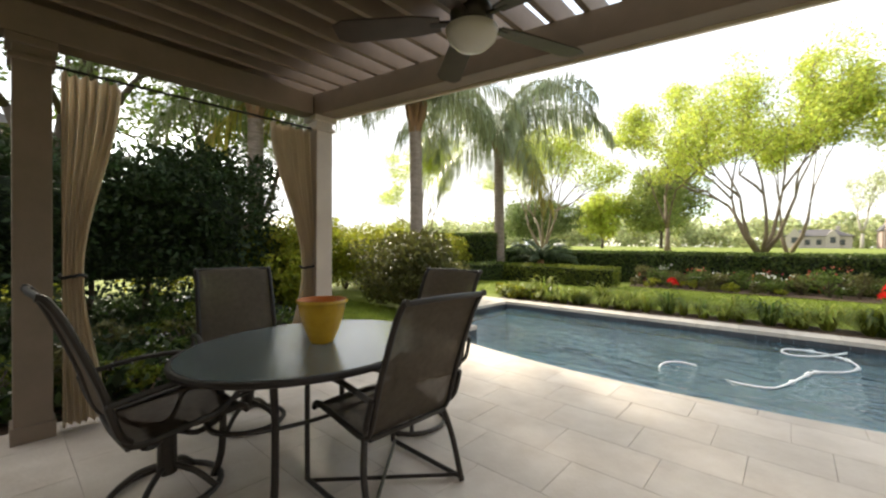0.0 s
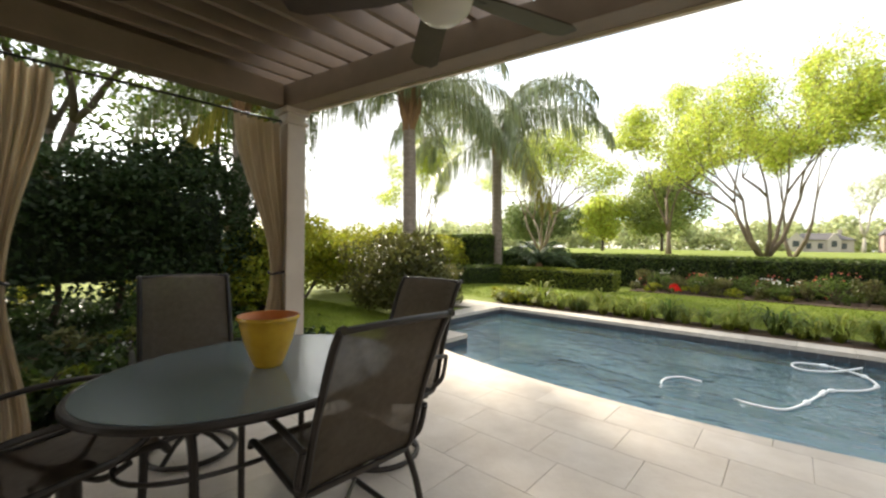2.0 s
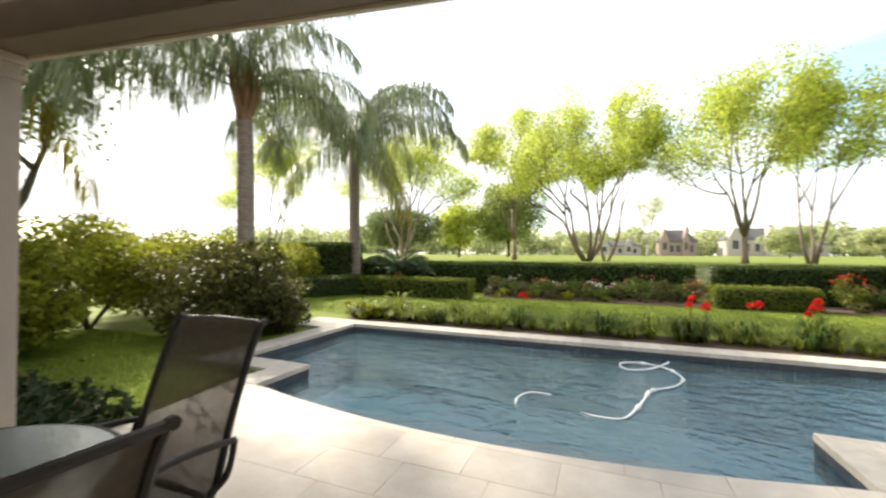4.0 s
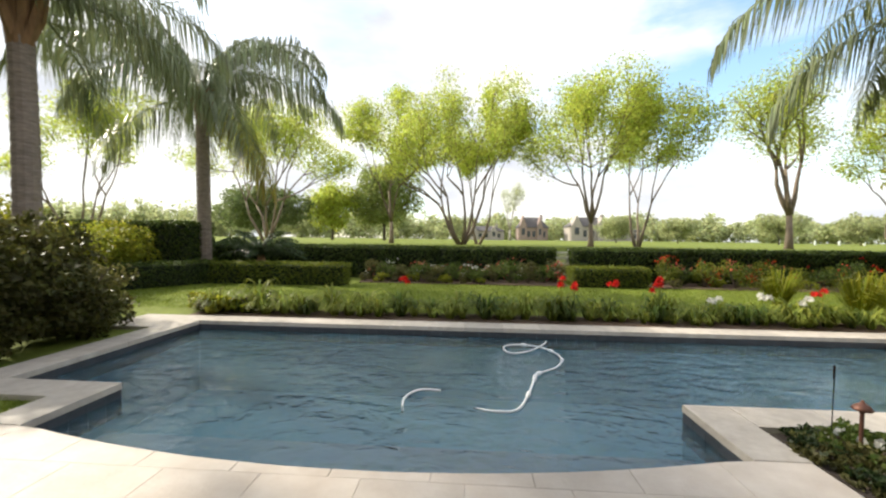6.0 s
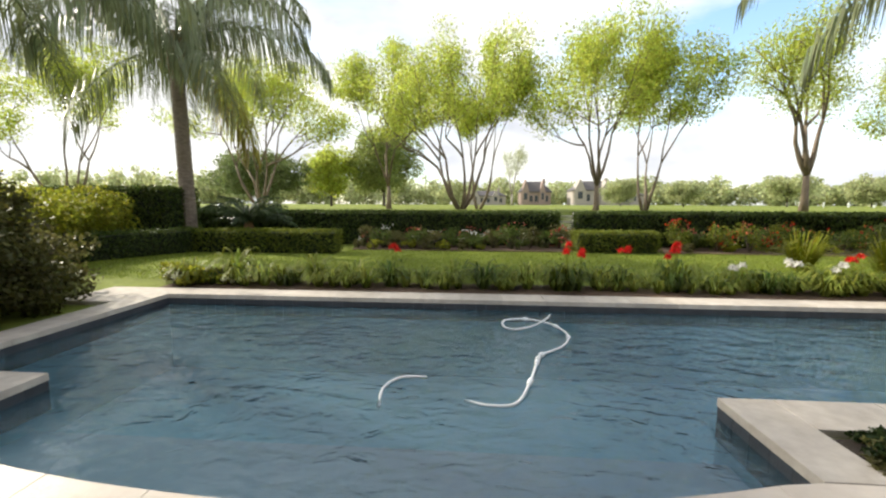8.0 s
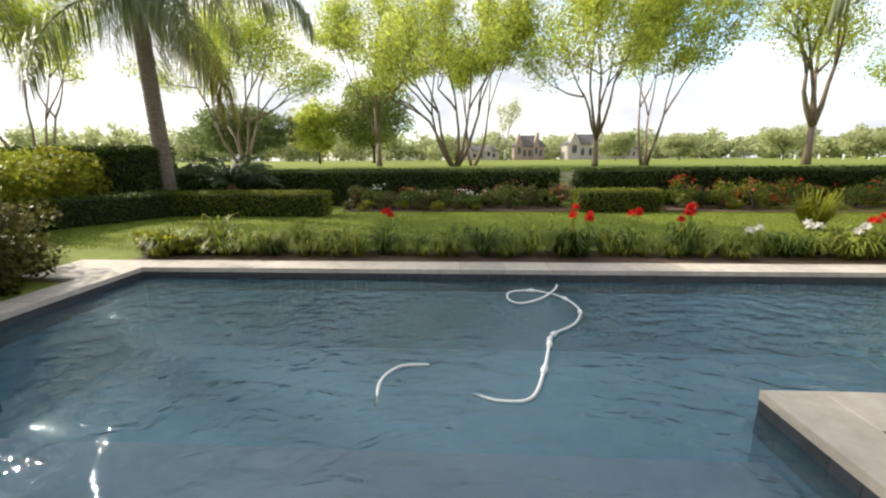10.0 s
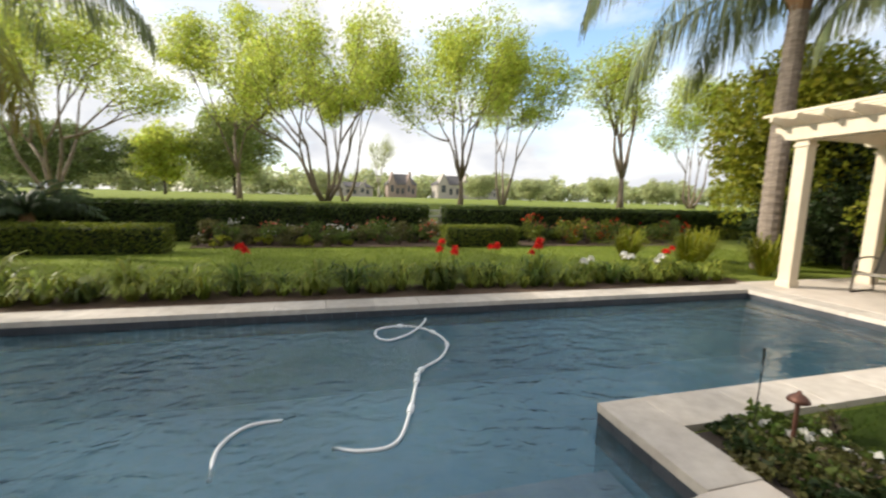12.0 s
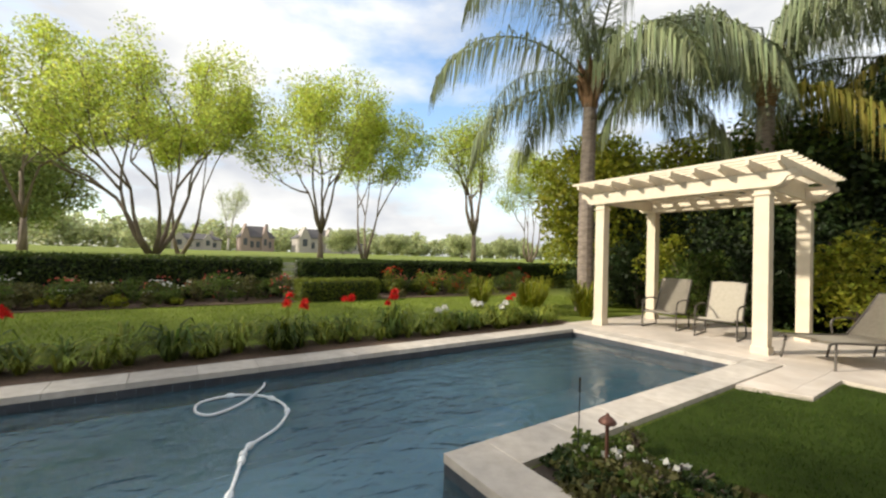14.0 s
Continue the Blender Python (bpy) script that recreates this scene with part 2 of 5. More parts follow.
# pebbled table glass: dark tint, rough gloss
TABLEGLASS, n_, l_ = simple_nodes("pebbled_glass")
bs_ = n_["Principled BSDF"]
bs_.inputs["Base Color"].default_value = (0.26, 0.31, 0.31, 1)
bs_.inputs["Transmission Weight"].default_value, bs_.inputs["Roughness"].default_value, bs_.inputs["IOR"].default_value = 0.55, 0.13, 1.5
vo = n_.new("ShaderNodeTexVoronoi")
vo.inputs["Scale"].default_value = 60
bp = n_.new("ShaderNodeBump")
bp.inputs["Strength"].default_value, bp.inputs["Distance"].default_value = 0.3, 0.003
l_.new(n_.new("ShaderNodeNewGeometry").outputs["Position"], vo.inputs["Vector"])
l_.new(vo.outputs["Distance"], bp.inputs["Height"])
l_.new(bp.outputs["Normal"], bs_.inputs["Normal"])
MILKGLASS = mat("milk_glass", (0.75, 0.70, 0.62), (0.70, 0.65, 0.57), rough=0.25, bump=0, transl=0.3)
WHITEPLASTIC = mat("white_plastic", (0.80, 0.82, 0.82), (0.72, 0.75, 0.76), rough=0.35, bump=0.05)
COPPER = mat("aged_copper", (0.20, 0.09, 0.06), (0.10, 0.05, 0.04), rough=0.5, metal=0.6)
BRICK = mat("far_brick", (0.36, 0.27, 0.24), (0.29, 0.22, 0.19), rough=0.9, scale=2)
STUCCO = mat("far_stucco", (0.46, 0.41, 0.37), rough=0.9)
SHINGLE = mat("far_shingle", (0.13, 0.12, 0.12), rough=0.9, scale=3)
DARKGLASS = mat("far_window", (0.05, 0.06, 0.07), rough=0.15, bump=0)

# ---- mesh helpers ----
rng = np.random.default_rng(7)


def mesh_obj(name, me, material, parent=None, label="", smooth=False):
    ob = new(name, me)
    if material and not me.materials:
        me.materials.append(material)
    if parent:
        ob.parent = parent
    if label:
        ob["label"] = label
    if smooth:
        me.polygons.foreach_set("use_smooth", [True] * len(me.polygons))
    return ob


def part(name, bm, material, parent=None, label="", smooth=False):
    me = bpy.data.meshes.new(name)
    bmesh.ops.recalc_face_normals(bm, faces=bm.faces)
    bm.to_mesh(me)
    bm.free()
    return mesh_obj(name, me, material, parent, label, smooth)


def thing(name, m, label, category, group="", kind=""):
    e = new(name)
    e.empty_display_size = 0.1
    e.matrix_basis = m
    return tagged(e, label, category, group, kind)


def box(bm, x0, x1, y0, y1, z0, z1, bevel=0.0, m=None):
    vs = [bm.verts.new((x, y, z)) for z in (z0, z1) for y in (y0, y1) for x in (x0, x1)]
    fs = [bm.faces.new([vs[i] for i in q]) for q in ((0, 2, 3, 1), (4, 5, 7, 6), (0, 1, 5, 4), (2, 6, 7, 3), (0, 4, 6, 2), (1, 3, 7, 5))]
    if m is not None:
        bmesh.ops.transform(bm, matrix=m, verts=vs)
    if bevel:
        bmesh.ops.bevel(bm, geom=list({e for f in fs for e in f.edges}), offset=bevel, segments=2, affect="EDGES", profile=0.6)
    return bm


def prism(bm, poly, z0, z1):
    """An upright prism over a plan polygon."""
    lo = [bm.verts.new((x, y, z0)) for x, y in poly]
    hi = [bm.verts.new((x, y, z1)) for x, y in poly]
    bm.faces.new(hi)
    bm.faces.new(lo[::-1])
    for i in range(len(poly)):
        j = (i + 1) % len(poly)
        bm.faces.new((lo[i], lo[j], hi[j], hi[i]))
    return bm


def tube(bm, pts, radii, n=8, closed=False):
    """A round bar swept along points, tapering from radius to radius."""
    pts = [Vector(p) for p in pts]
    if not hasattr(radii, "__len__"):
        radii = [radii] * len(pts)
    rings, ref = [], None
    for i, p in enumerate(pts):
        a = pts[i - 1] if (i or closed) else p
        b = pts[(i + 1) % len(pts)] if (i + 1 < len(pts) or closed) else p
        d = (b - a).normalized() if (b - a).length > 1e-9 else Vector((0, 0, 1))
        if ref is None:
            ref = d.orthogonal().normalized()
        u = (ref - d * ref.dot(d))
        u = u.normalized() if u.length > 1e-6 else d.orthogonal().normalized()
        ref, v = u, d.cross(u)
        rings.append([bm.verts.new(p + (u * math.cos(2 * math.pi * k / n) + v * math.sin(2 * math.pi * k / n)) * radii[i]) for k in range(n)])
    for i in range(len(rings) - (0 if closed else 1)):
        A, B = rings[i], rings[(i + 1) % len(rings)]
        for k in range(n):
            bm.faces.new((A[k], A[(k + 1) % n], B[(k + 1) % n], B[k]))
    if not closed:
        bm.faces.new(rings[0][::-1])
        bm.faces.new(rings[-1])
    return bm


def lathe(bm, prof, n=28, centre=(0, 0)):
    rings = [[bm.verts.new((centre[0] + r * math.cos(2 * math.pi * k / n), centre[1] + r * math.sin(2 * math.pi * k / n), z)) for k in range(n)] for r, z in prof]
    for A, B in zip(rings, rings[1:]):
        for k in range(n):
            bm.faces.new((A[k], A[(k + 1) % n], B[(k + 1) % n], B[k]))
    bm.faces.new(rings[0][::-1])
    bm.faces.new(rings[-1])
    return bm


def curve_pts(ctrl, n=8):
    """Catmull-Rom through control points."""
    c = [Vector(p) for p in ctrl]
    out = []
    for i in range(len(c) - 1):
        p0, p1, p2, p3 = c[max(i - 1, 0)], c[i], c[i + 1], c[min(i + 2, len(c) - 1)]
        for k in range(n):
            t = k / n
            out.append(0.5 * ((2 * p1) + (p2 - p0) * t + (2 * p0 - 5 * p1 + 4 * p2 - p3) * t * t + (3 * p1 - p0 - 3 * p2 + p3) * t ** 3))
    out.append(c[-1])
    return out


def raw_mesh(name, v, quads):
    me = bpy.data.meshes.new(name)
    v, q = np.asarray(v, np.float32), np.asarray(quads, np.int32)
    k = q.shape[1]
    me.vertices.add(len(v))
    me.vertices.foreach_set("co", v.ravel())
    me.loops.add(q.size)
    me.loops.foreach_set("vertex_index", q.ravel())
    me.polygons.add(len(q))
    me.polygons.foreach_set("loop_start", np.arange(0, q.size, k, dtype=np.int32))
    me.update(calc_edges=True)
    return me


def leaves(name, c, size, aspect=0.55, flat=0.0, spread=0.35, r=None):
    """One mesh of pointed leaf quads, slightly folded, at the centres c. flat: how far they lie level."""
    r = r or rng
    c = np.asarray(c, float)
    n = len(c)
    nrm = r.normal(size=(n, 3))
    nrm[:, 2] = nrm[:, 2] * (1 - flat) + flat * 2.0
    nrm /= np.linalg.norm(nrm, axis=1)[:, None]
    a = np.cross(nrm, r.normal(size=(n, 3)))
    a /= np.linalg.norm(a, axis=1)[:, None] + 1e-9
    b = np.cross(nrm, a)
    s = (size * (1 + spread * r.uniform(-1, 1, n)))[:, None]
    fold = nrm * s * 0.18
    v = np.stack([c - a * s * 0.5, c - b * s * aspect * 0.5 + fold, c + a * s * 0.5, c + b * s * aspect * 0.5 + fold], 1).reshape(-1, 3)
    return raw_mesh(name, v, np.arange(4 * n).reshape(n, 4))


def blob_points(n, centre, radii, r=None, shell=0.55, lumps=9):
    """Leaf places in an uneven crown: lumps spread in an ellipsoid, leaves gathered round each."""
    r = r or rng
    d = r.normal(size=(lumps, 3))
    d /= np.linalg.norm(d, axis=1)[:, None]
    lc = d * (r.uniform(shell, 0.85, lumps))[:, None]
    k = r.integers(0, lumps, n)
    q = r.normal(size=(n, 3))
    q /= np.linalg.norm(q, axis=1)[:, None]
    p = lc[k] + q * (r.uniform(0.25, 1, n) ** 0.5 * 0.36)[:, None]
    return np.asarray(centre) + p * np.asarray(radii)


def box_points(n, x0, x1, y0, y1, z0, z1, jitter, faces="xXyYZ", r=None):
    """Leaf places on the faces of a clipped block."""
    r = r or rng
    dx, dy, dz = x1 - x0, y1 - y0, z1 - z0
    area = {"x": dy * dz, "X": dy * dz, "y": dx * dz, "Y": dx * dz, "Z": dx * dy}
    out, tot = [], sum(area[f] for f in faces)
    for f in faces:
        m = int(n * area[f] / tot)
        u = r.uniform(size=(m, 3)) * (dx, dy, dz) + (x0, y0, z0)
        ax = "xyz".index(f.lower())
        u[:, ax] = (x0, y0, z0)[ax] if f.islower() else (x1, y1, z1)[ax]
        out.append(u)
    p = np.concatenate(out)
    wob = np.array([noise.noise(Vector(q) * 2.2) for q in p[::1]]) * jitter * 0.8
    return p + r.normal(size=p.shape) * jitter * 0.45 + np.stack([wob, wob, wob], 1) * 0.6


def smooth01(a, b, x):
    t = min(max((x - a) / (b - a), 0), 1)
    return t * t * (3 - 2 * t)


def field_z(x, y):
    """Height of the ground: level garden, bank up to the golf course behind the hedge."""
    return -0.04 + 1.14 * smooth01(8.8, 13.5, y) + (0.25 * noise.noise(Vector((x * 0.02, y * 0.02, 3.0))) * smooth01(18, 60, y))

# ---- ground, pool, patio ----
POOL_L, POOL_R, POOL_Y = 0.0, 11.30, -2.76         # long basin: left, right, near edge (far edge at y = 0)
BAY_L, BAY_R = 1.19, 6.37                           # bay towards the patio


def arc_y(x):
    u = (x - (BAY_L + BAY_R) / 2) / ((BAY_R - BAY_L) / 2)
    return -3.60 - 0.36 * (1 - u * u)


def cuts(lo, hi, fixed, fine, far):
    vals = set(fixed)
    x = lo
    while x <= hi:
        vals.add(round(x, 3))
        x += fine if -20 <= x <= 30 else far
    return sorted(vals)


bm = bmesh.new()
gx = sorted(set([-2500, -1400, -800, -450, -250, -160, 250, 450, 800, 1400, 2500] + cuts(-110, 200, [POOL_L, POOL_R, BAY_L, BAY_R], 1.0, 8.0)))
gy = sorted(set([-2500, -1200, -500, -200, -90, -45, 260, 350, 500, 800, 1400, 2500] + cuts(-20, 30, [POOL_Y, 0.0, -4.04], 1.0, 8.0) + list(range(34, 230, 6))))
gv = {(x, y): bm.verts.new((x, y, field_z(x, y))) for x in gx for y in gy}
for x0, x1 in zip(gx, gx[1:]):
    for y0, y1 in zip(gy, gy[1:]):
        cx, cy = (x0 + x1) / 2, (y0 + y1) / 2
        if (POOL_L < cx < POOL_R and POOL_Y < cy < 0) or (BAY_L < cx < BAY_R and -4.04 < cy < POOL_Y):
            continue
        bm.faces.new((gv[x0, y0], gv[x1, y0], gv[x1, y1], gv[x0, y1]))
ground = tagged(part("ground", bm, GRASS, smooth=True), "mown green lawn running out to the golf course", "lawn", kind="structure")

# basin
WZ, DEEP, SHELF = -0.13, -1.15, -0.40
bm = bmesh.new()
arc = [(BAY_L + (BAY_R - BAY_L) * i / 24, arc_y(BAY_L + (BAY_R - BAY_L) * i / 24)) for i in range(25)]
outline = [(POOL_L, 0), (POOL_L, POOL_Y), (BAY_L, POOL_Y)] + arc + [(BAY_R, POOL_Y), (POOL_R, POOL_Y), (POOL_R, 0)]
for (xa, ya), (xb, yb) in zip(outline, outline[1:] + outline[:1]):
    q = [bm.verts.new(p) for p in ((xa, ya, DEEP), (xb, yb, DEEP), (xb, yb, -0.045), (xa, ya, -0.045))]
    bm.faces.new(q)
bm.faces.new([bm.verts.new((x, y, DEEP)) for x, y in outline])
pool = tagged(part("pool_basin", bm, PLASTER), "blue-grey plastered swimming pool basin under water", "pool", kind="structure")
# shallow shelf and step following the arc
for nm, off, z in (("pool_shelf", -2.90, SHELF), ("pool_step", -2.58, -0.70)):
    bm = bmesh.new()
    inner = [(x, off) for x, y in arc]
    prism(bm, [(BAY_L - 0.002, arc[0][1])] + arc + [(BAY_R + 0.002, arc[-1][1])] + inner[::-1], DEEP, z)
    part(nm, bm, PLASTER if nm == "pool_step" else mat("shelf_plaster", (0.54, 0.58, 0.61), (0.44, 0.48, 0.52), rough=0.7, scale=3), pool, "pale plastered shallow entry ledge")
# waterline tiles, one by one
bm = bmesh.new()
box(bm, -0.0744, 0.0744, -0.006, 0.006, -0.30, -0.048, 0.002)
tile_me = bpy.data.meshes.new("waterline_tile")
bm.to_mesh(tile_me)
bm.free()
tile_me.materials.append(POOLTILE)


def tile_run(a, b, limit):
    a, b = Vector((*a, 0)), Vector((*b, 0))
    d = b - a
    k = max(1, int(d.length / 0.15))
    for i in range(min(k, limit)):
        o = mesh_obj("waterline_tile", tile_me, None, pool)
        o.matrix_basis = Matrix.Translation(a + d * ((i + 0.5) / k)) @ Matrix.Rotation(math.atan2(d.y, d.x), 4, "Z") @ Matrix.Diagonal((d.length / k / 0.15, 1, 1, 1))


for a, b in zip(outline, outline[1:] + outline[:1]):
    tile_run(a, b, 90)
bm = bmesh.new()
bm.faces.new([bm.verts.new((x, y, WZ)) for x, y in outline])
for f_ in bm.faces:
    f_.normal_update()
    if f_.normal.z < 0:
        f_.normal_flip()
water_me = bpy.data.meshes.new("water")
bm.to_mesh(water_me)
bm.free()
water = tagged(mesh_obj("water", water_me, WATER), "rippled clear blue pool water", "water", kind="structure")


def clip_poly(poly, x0, x1, y0, y1):
    for ax, val, sgn in ((0, x0, 1), (0, x1, -1), (1, y0, 1), (1, y1, -1)):
        out = []
        for i in range(len(poly)):
            p, q = poly[i - 1], poly[i]
            dp, dq = (p[ax] - val) * sgn, (q[ax] - val) * sgn
            if (dp < 0) != (dq < 0):
                s = dp / (dp - dq)
                out.append((p[0] + (q[0] - p[0]) * s, p[1] + (q[1] - p[1]) * s))
            if dq >= 0:
                out.append(q)
        poly = out
        if len(poly) < 3:
            return []
    return poly


def area(poly):
    return 0.5 * abs(sum(poly[i - 1][0] * poly[i][1] - poly[i][0] * poly[i - 1][1] for i in range(len(poly))))


def slab_tile(name, poly, z0, z1, material, parent, gap=0.004):
    """One stone, shrunk by its joint, with an eased top edge."""
    cx, cy = sum(p[0] for p in poly) / len(poly), sum(p[1] for p in poly) / len(poly)
    def shrink(d):
        res = []
        for x, y in poly:
            L = math.hypot(x - cx, y - cy) + 1e-6
            res.append((cx + (x - cx) * (1 - d / L), cy + (y - cy) * (1 - d / L)))
        return res
    a, b = shrink(gap), shrink(gap + 0.0025)
    v = [(x, y, z0) for x, y in a] + [(x, y, z1 - 0.003) for x, y in a] + [(x, y, z1) for x, y in b]
    n = len(poly)
    f = [tuple(range(2 * n, 3 * n))]
    for k in (0, 1):
        f += [(k * n + i, k * n + (i + 1) % n, (k + 1) * n + (i + 1) % n, (k + 1) * n + i) for i in range(n)]
    me = bpy.data.meshes.new(name)
    me.from_pydata(v, [], f)
    return mesh_obj(name, me, material, parent)


# ---- pergola over the patio ----
POST_A, POST_N = (1.25, -5.70), (1.20, -7.86)
BEAM_Z0, BEAM_Z1 = 2.70, 2.92
BEAM_DIR = math.radians(8.5)
roof = thing("patio_pergola", pose(0, 0, 0), "taupe painted wooden patio pergola with close rafters", "pergola")


def square_post(x, y, h, w, material, parent, rot=0.0, name="post"):
    """A square post with its own plinth, neck moulding and capital as sub-parts."""
    m = Matrix.Translation((x, y, 0)) @ Matrix.Rotation(rot, 4, "Z")
    post = None
    for nm, e, z0, z1, bv in ((name, 0.0, 0.0, h, 0.008), ("neck_moulding", 0.02, h - 0.16, h - 0.12, 0.008), ("capital", 0.03, h - 0.06, h - 0.002, 0.01), ("plinth", 0.015, 0.0, 0.12, 0.006)):
        bm = bmesh.new()
        box(bm, -w / 2 - e, w / 2 + e, -w / 2 - e, w / 2 + e, z0, z1, bv, m)
        o = part(nm, bm, material, post or parent)
        post = post or o
    return post


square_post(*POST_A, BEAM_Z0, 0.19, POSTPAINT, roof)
# same paint as POST_A; darker TAUPE puts this post's shade into its colour
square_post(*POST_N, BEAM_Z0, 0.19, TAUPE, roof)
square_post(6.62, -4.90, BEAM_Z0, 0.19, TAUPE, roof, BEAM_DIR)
bx, by = POST_A
bm = bmesh.new()
mb = Matrix.Translation((bx, by, 0)) @ Matrix.Rotation(BEAM_DIR, 4, "Z")
box(bm, -0.12, 5.6, -0.10, 0.08, BEAM_Z0, BEAM_Z1, 0.008, mb)
part("front_beam", bm, TAUPE, roof)
bm = bmesh.new()
box(bm, -0.12, 5.6, 0.084, 0.115, BEAM_Z0 - 0.02, BEAM_Z1 + 0.02, 0.004, mb)
part("fascia_trim", bm, CREAMWOOD, roof, "cream painted trim board")
bm = bmesh.new()
ms = Matrix.Translation((1.22, -6.54, 0))
box(bm, -0.10, 0.10, -6.0, 0.72, BEAM_Z0, BEAM_Z1, 0.008, ms)
part("side_beam", bm, TAUPE, roof)
for i in range(26):
    x = 0.98 + i * 0.235
    y_end = by + (x - bx) * math.tan(BEAM_DIR) + 0.30
    bm = bmesh.new()
    box(bm, x - 0.022, x + 0.022, -13.0, y_end, BEAM_Z1 + 0.001, BEAM_Z1 + 0.20, 0.004)
    part("rafter", bm, TAUPE, roof)
bm = bmesh.new()
prism(bm, [(0.90, -13.05), (6.94, -13.05), (6.94, by + (6.94 - bx) * math.tan(BEAM_DIR) - 0.42), (0.90, by + (0.90 - bx) * math.tan(BEAM_DIR) - 0.42)], BEAM_Z1 + 0.202, BEAM_Z1 + 0.24)
part("roof_deck", bm, TAUPE, roof)
# house wall behind the camera
bm = bmesh.new()
box(bm, 0.5, 14.5, -13.4, -13.05, -0.04, 4.2)
tagged(part("wall_south", bm, mat("house_stucco", (0.55, 0.47, 0.37), rough=0.9, scale=3)), "plain tan stucco house wall", "wall", kind="structure")

# ---- far pergola beyond the pool ----
far_pg = thing("garden_pergola", pose(0, 0, 0), "cream painted wooden garden pergola at the pool end", "pergola")
PX0, PX1, PY0, PY1 = 12.34, 14.40, -2.70, 0.10
for x in (PX0, PX1):
    for y in (PY0, PY1):
        square_post(x, y, 2.60, 0.20, CREAMWOOD, far_pg)


def shaped_beam(bm, a0, a1, b0, b1, z0, z1, along):
    """A beam with curved tail ends."""
    prof = [(a0, z1), (a0, z1 - 0.08), (a0 + 0.10, z1 - 0.11), (a0 + 0.17, z0 + 0.03), (a0 + 0.24, z0), (a1 - 0.24, z0), (a1 - 0.17, z0 + 0.03), (a1 - 0.10, z1 - 0.11), (a1, z1 - 0.08), (a1, z1)]
    mk = (lambda a, b, z: (a, b, z)) if along == "x" else (lambda a, b, z: (b, a, z))
    lo = [bm.verts.new(mk(a, b0, z)) for a, z in prof]
    hi = [bm.verts.new(mk(a, b1, z)) for a, z in prof]
    bm.faces.new(lo)
    bm.faces.new(hi[::-1])
    for i in range(len(prof)):
        j = (i + 1) % len(prof)
        bm.faces.new((lo[i], lo[j], hi[j], hi[i]))


for x in (PX0, PX1):
    for s in (-1, 1):
        bm = bmesh.new()
        shaped_beam(bm, PY0 - 0.42, PY1 + 0.42, x + s * 0.125 - 0.025, x + s * 0.125 + 0.025, 2.56, 2.80, "y")
        part("main_beam", bm, CREAMWOOD, far_pg)
for y in (PY0, PY1):
    bm = bmesh.new()
    box(bm, PX0 + 0.15, PX1 - 0.15, y - 0.03, y + 0.03, 2.58, 2.79, 0.005)
    part("cross_beam", bm, CREAMWOOD, far_pg)
for i in range(10):
    y = PY0 - 0.30 + i * (PY1 - PY0 + 0.6) / 9
    bm = bmesh.new()
    shaped_beam(bm, PX0 - 0.45, PX1 + 0.45, y - 0.022, y + 0.022, 2.801, 2.95, "x")
    part("rafter", bm, CREAMWOOD, far_pg)
for i in range(14):
    x = PX0 - 0.42 + i * (PX1 - PX0 + 0.84) / 13
    bm = bmesh.new()
    box(bm, x - 0.02, x + 0.02, PY0 - 0.45, PY1 + 0.45, 2.951, 3.0, 0.004)
    part("purlin", bm, CREAMWOOD, far_pg)


# ---- hedges and shrubs ----
def clipped_hedge(label, x0, x1, y0, y1, z1, leafm, n, size, name="hedge", rot=None, z0=-0.04):
    h = thing(name, rot or pose(0, 0, 0), label, "hedge")
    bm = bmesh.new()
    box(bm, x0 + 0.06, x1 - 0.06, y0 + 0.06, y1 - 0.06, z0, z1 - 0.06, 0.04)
    part("core", bm, HEDGESHADE, h)
    p = box_points(n, x0, x1, y0, y1, max(z0, 0), z1, 0.06)
    mesh_obj("foliage", leaves("foliage", p, size, 0.6), leafm, h)
    return h


def shrub(label, x, y, w, h, leafm, n, size, name="shrub", category="shrub", z=-0.04, group="", airy=0.0, core=True, lumps=12, parts=()):
    s = thing(name, pose(x, y, z), label, category, group)
    r = np.random.default_rng(int(abs(x * 97 + y * 131)) + 5)
    bm = bmesh.new()
    for k in range(7):
        a = r.uniform(0, 6.28)
        e = Vector((math.cos(a) * w * 0.32, math.sin(a) * w * 0.32, h * r.uniform(0.5, 0.85)))
        tube(bm, [(0, 0, 0), (e.x * 0.4, e.y * 0.4, e.z * 0.55), e], [0.02 + 0.006 * h, 0.014, 0.006], 5)
        if h > 1.0:
            part("stem", bm, OAKBARK, s)
            bm = bmesh.new()
    if h > 1.0:
        bm.free()
    else:                                      # twigs too fine to tell apart
        tagged(part("stem", bm, OAKBARK, s), kind="stuff")
    p = blob_points(n, (0, 0, h * 0.52), (w * 0.56, w * 0.56, h * 0.54), r, shell=0.35, lumps=lumps)
    p[:, 2] = np.abs(p[:, 2])
    mesh_obj("foliage", leaves("foliage", p, size, 0.5, r=r), leafm, s)
    for nm, m_, k, sz in parts:
        q = blob_points(k, (0, 0, h * 0.6), (w * 0.55, w * 0.55, h * 0.5), r, shell=0.8, lumps=max(4, k // 9))
        q[:, 2] = np.abs(q[:, 2])
        tagged(mesh_obj(nm, leaves(nm, q, sz, 0.9, r=r), m_, s), kind="stuff")
    return s


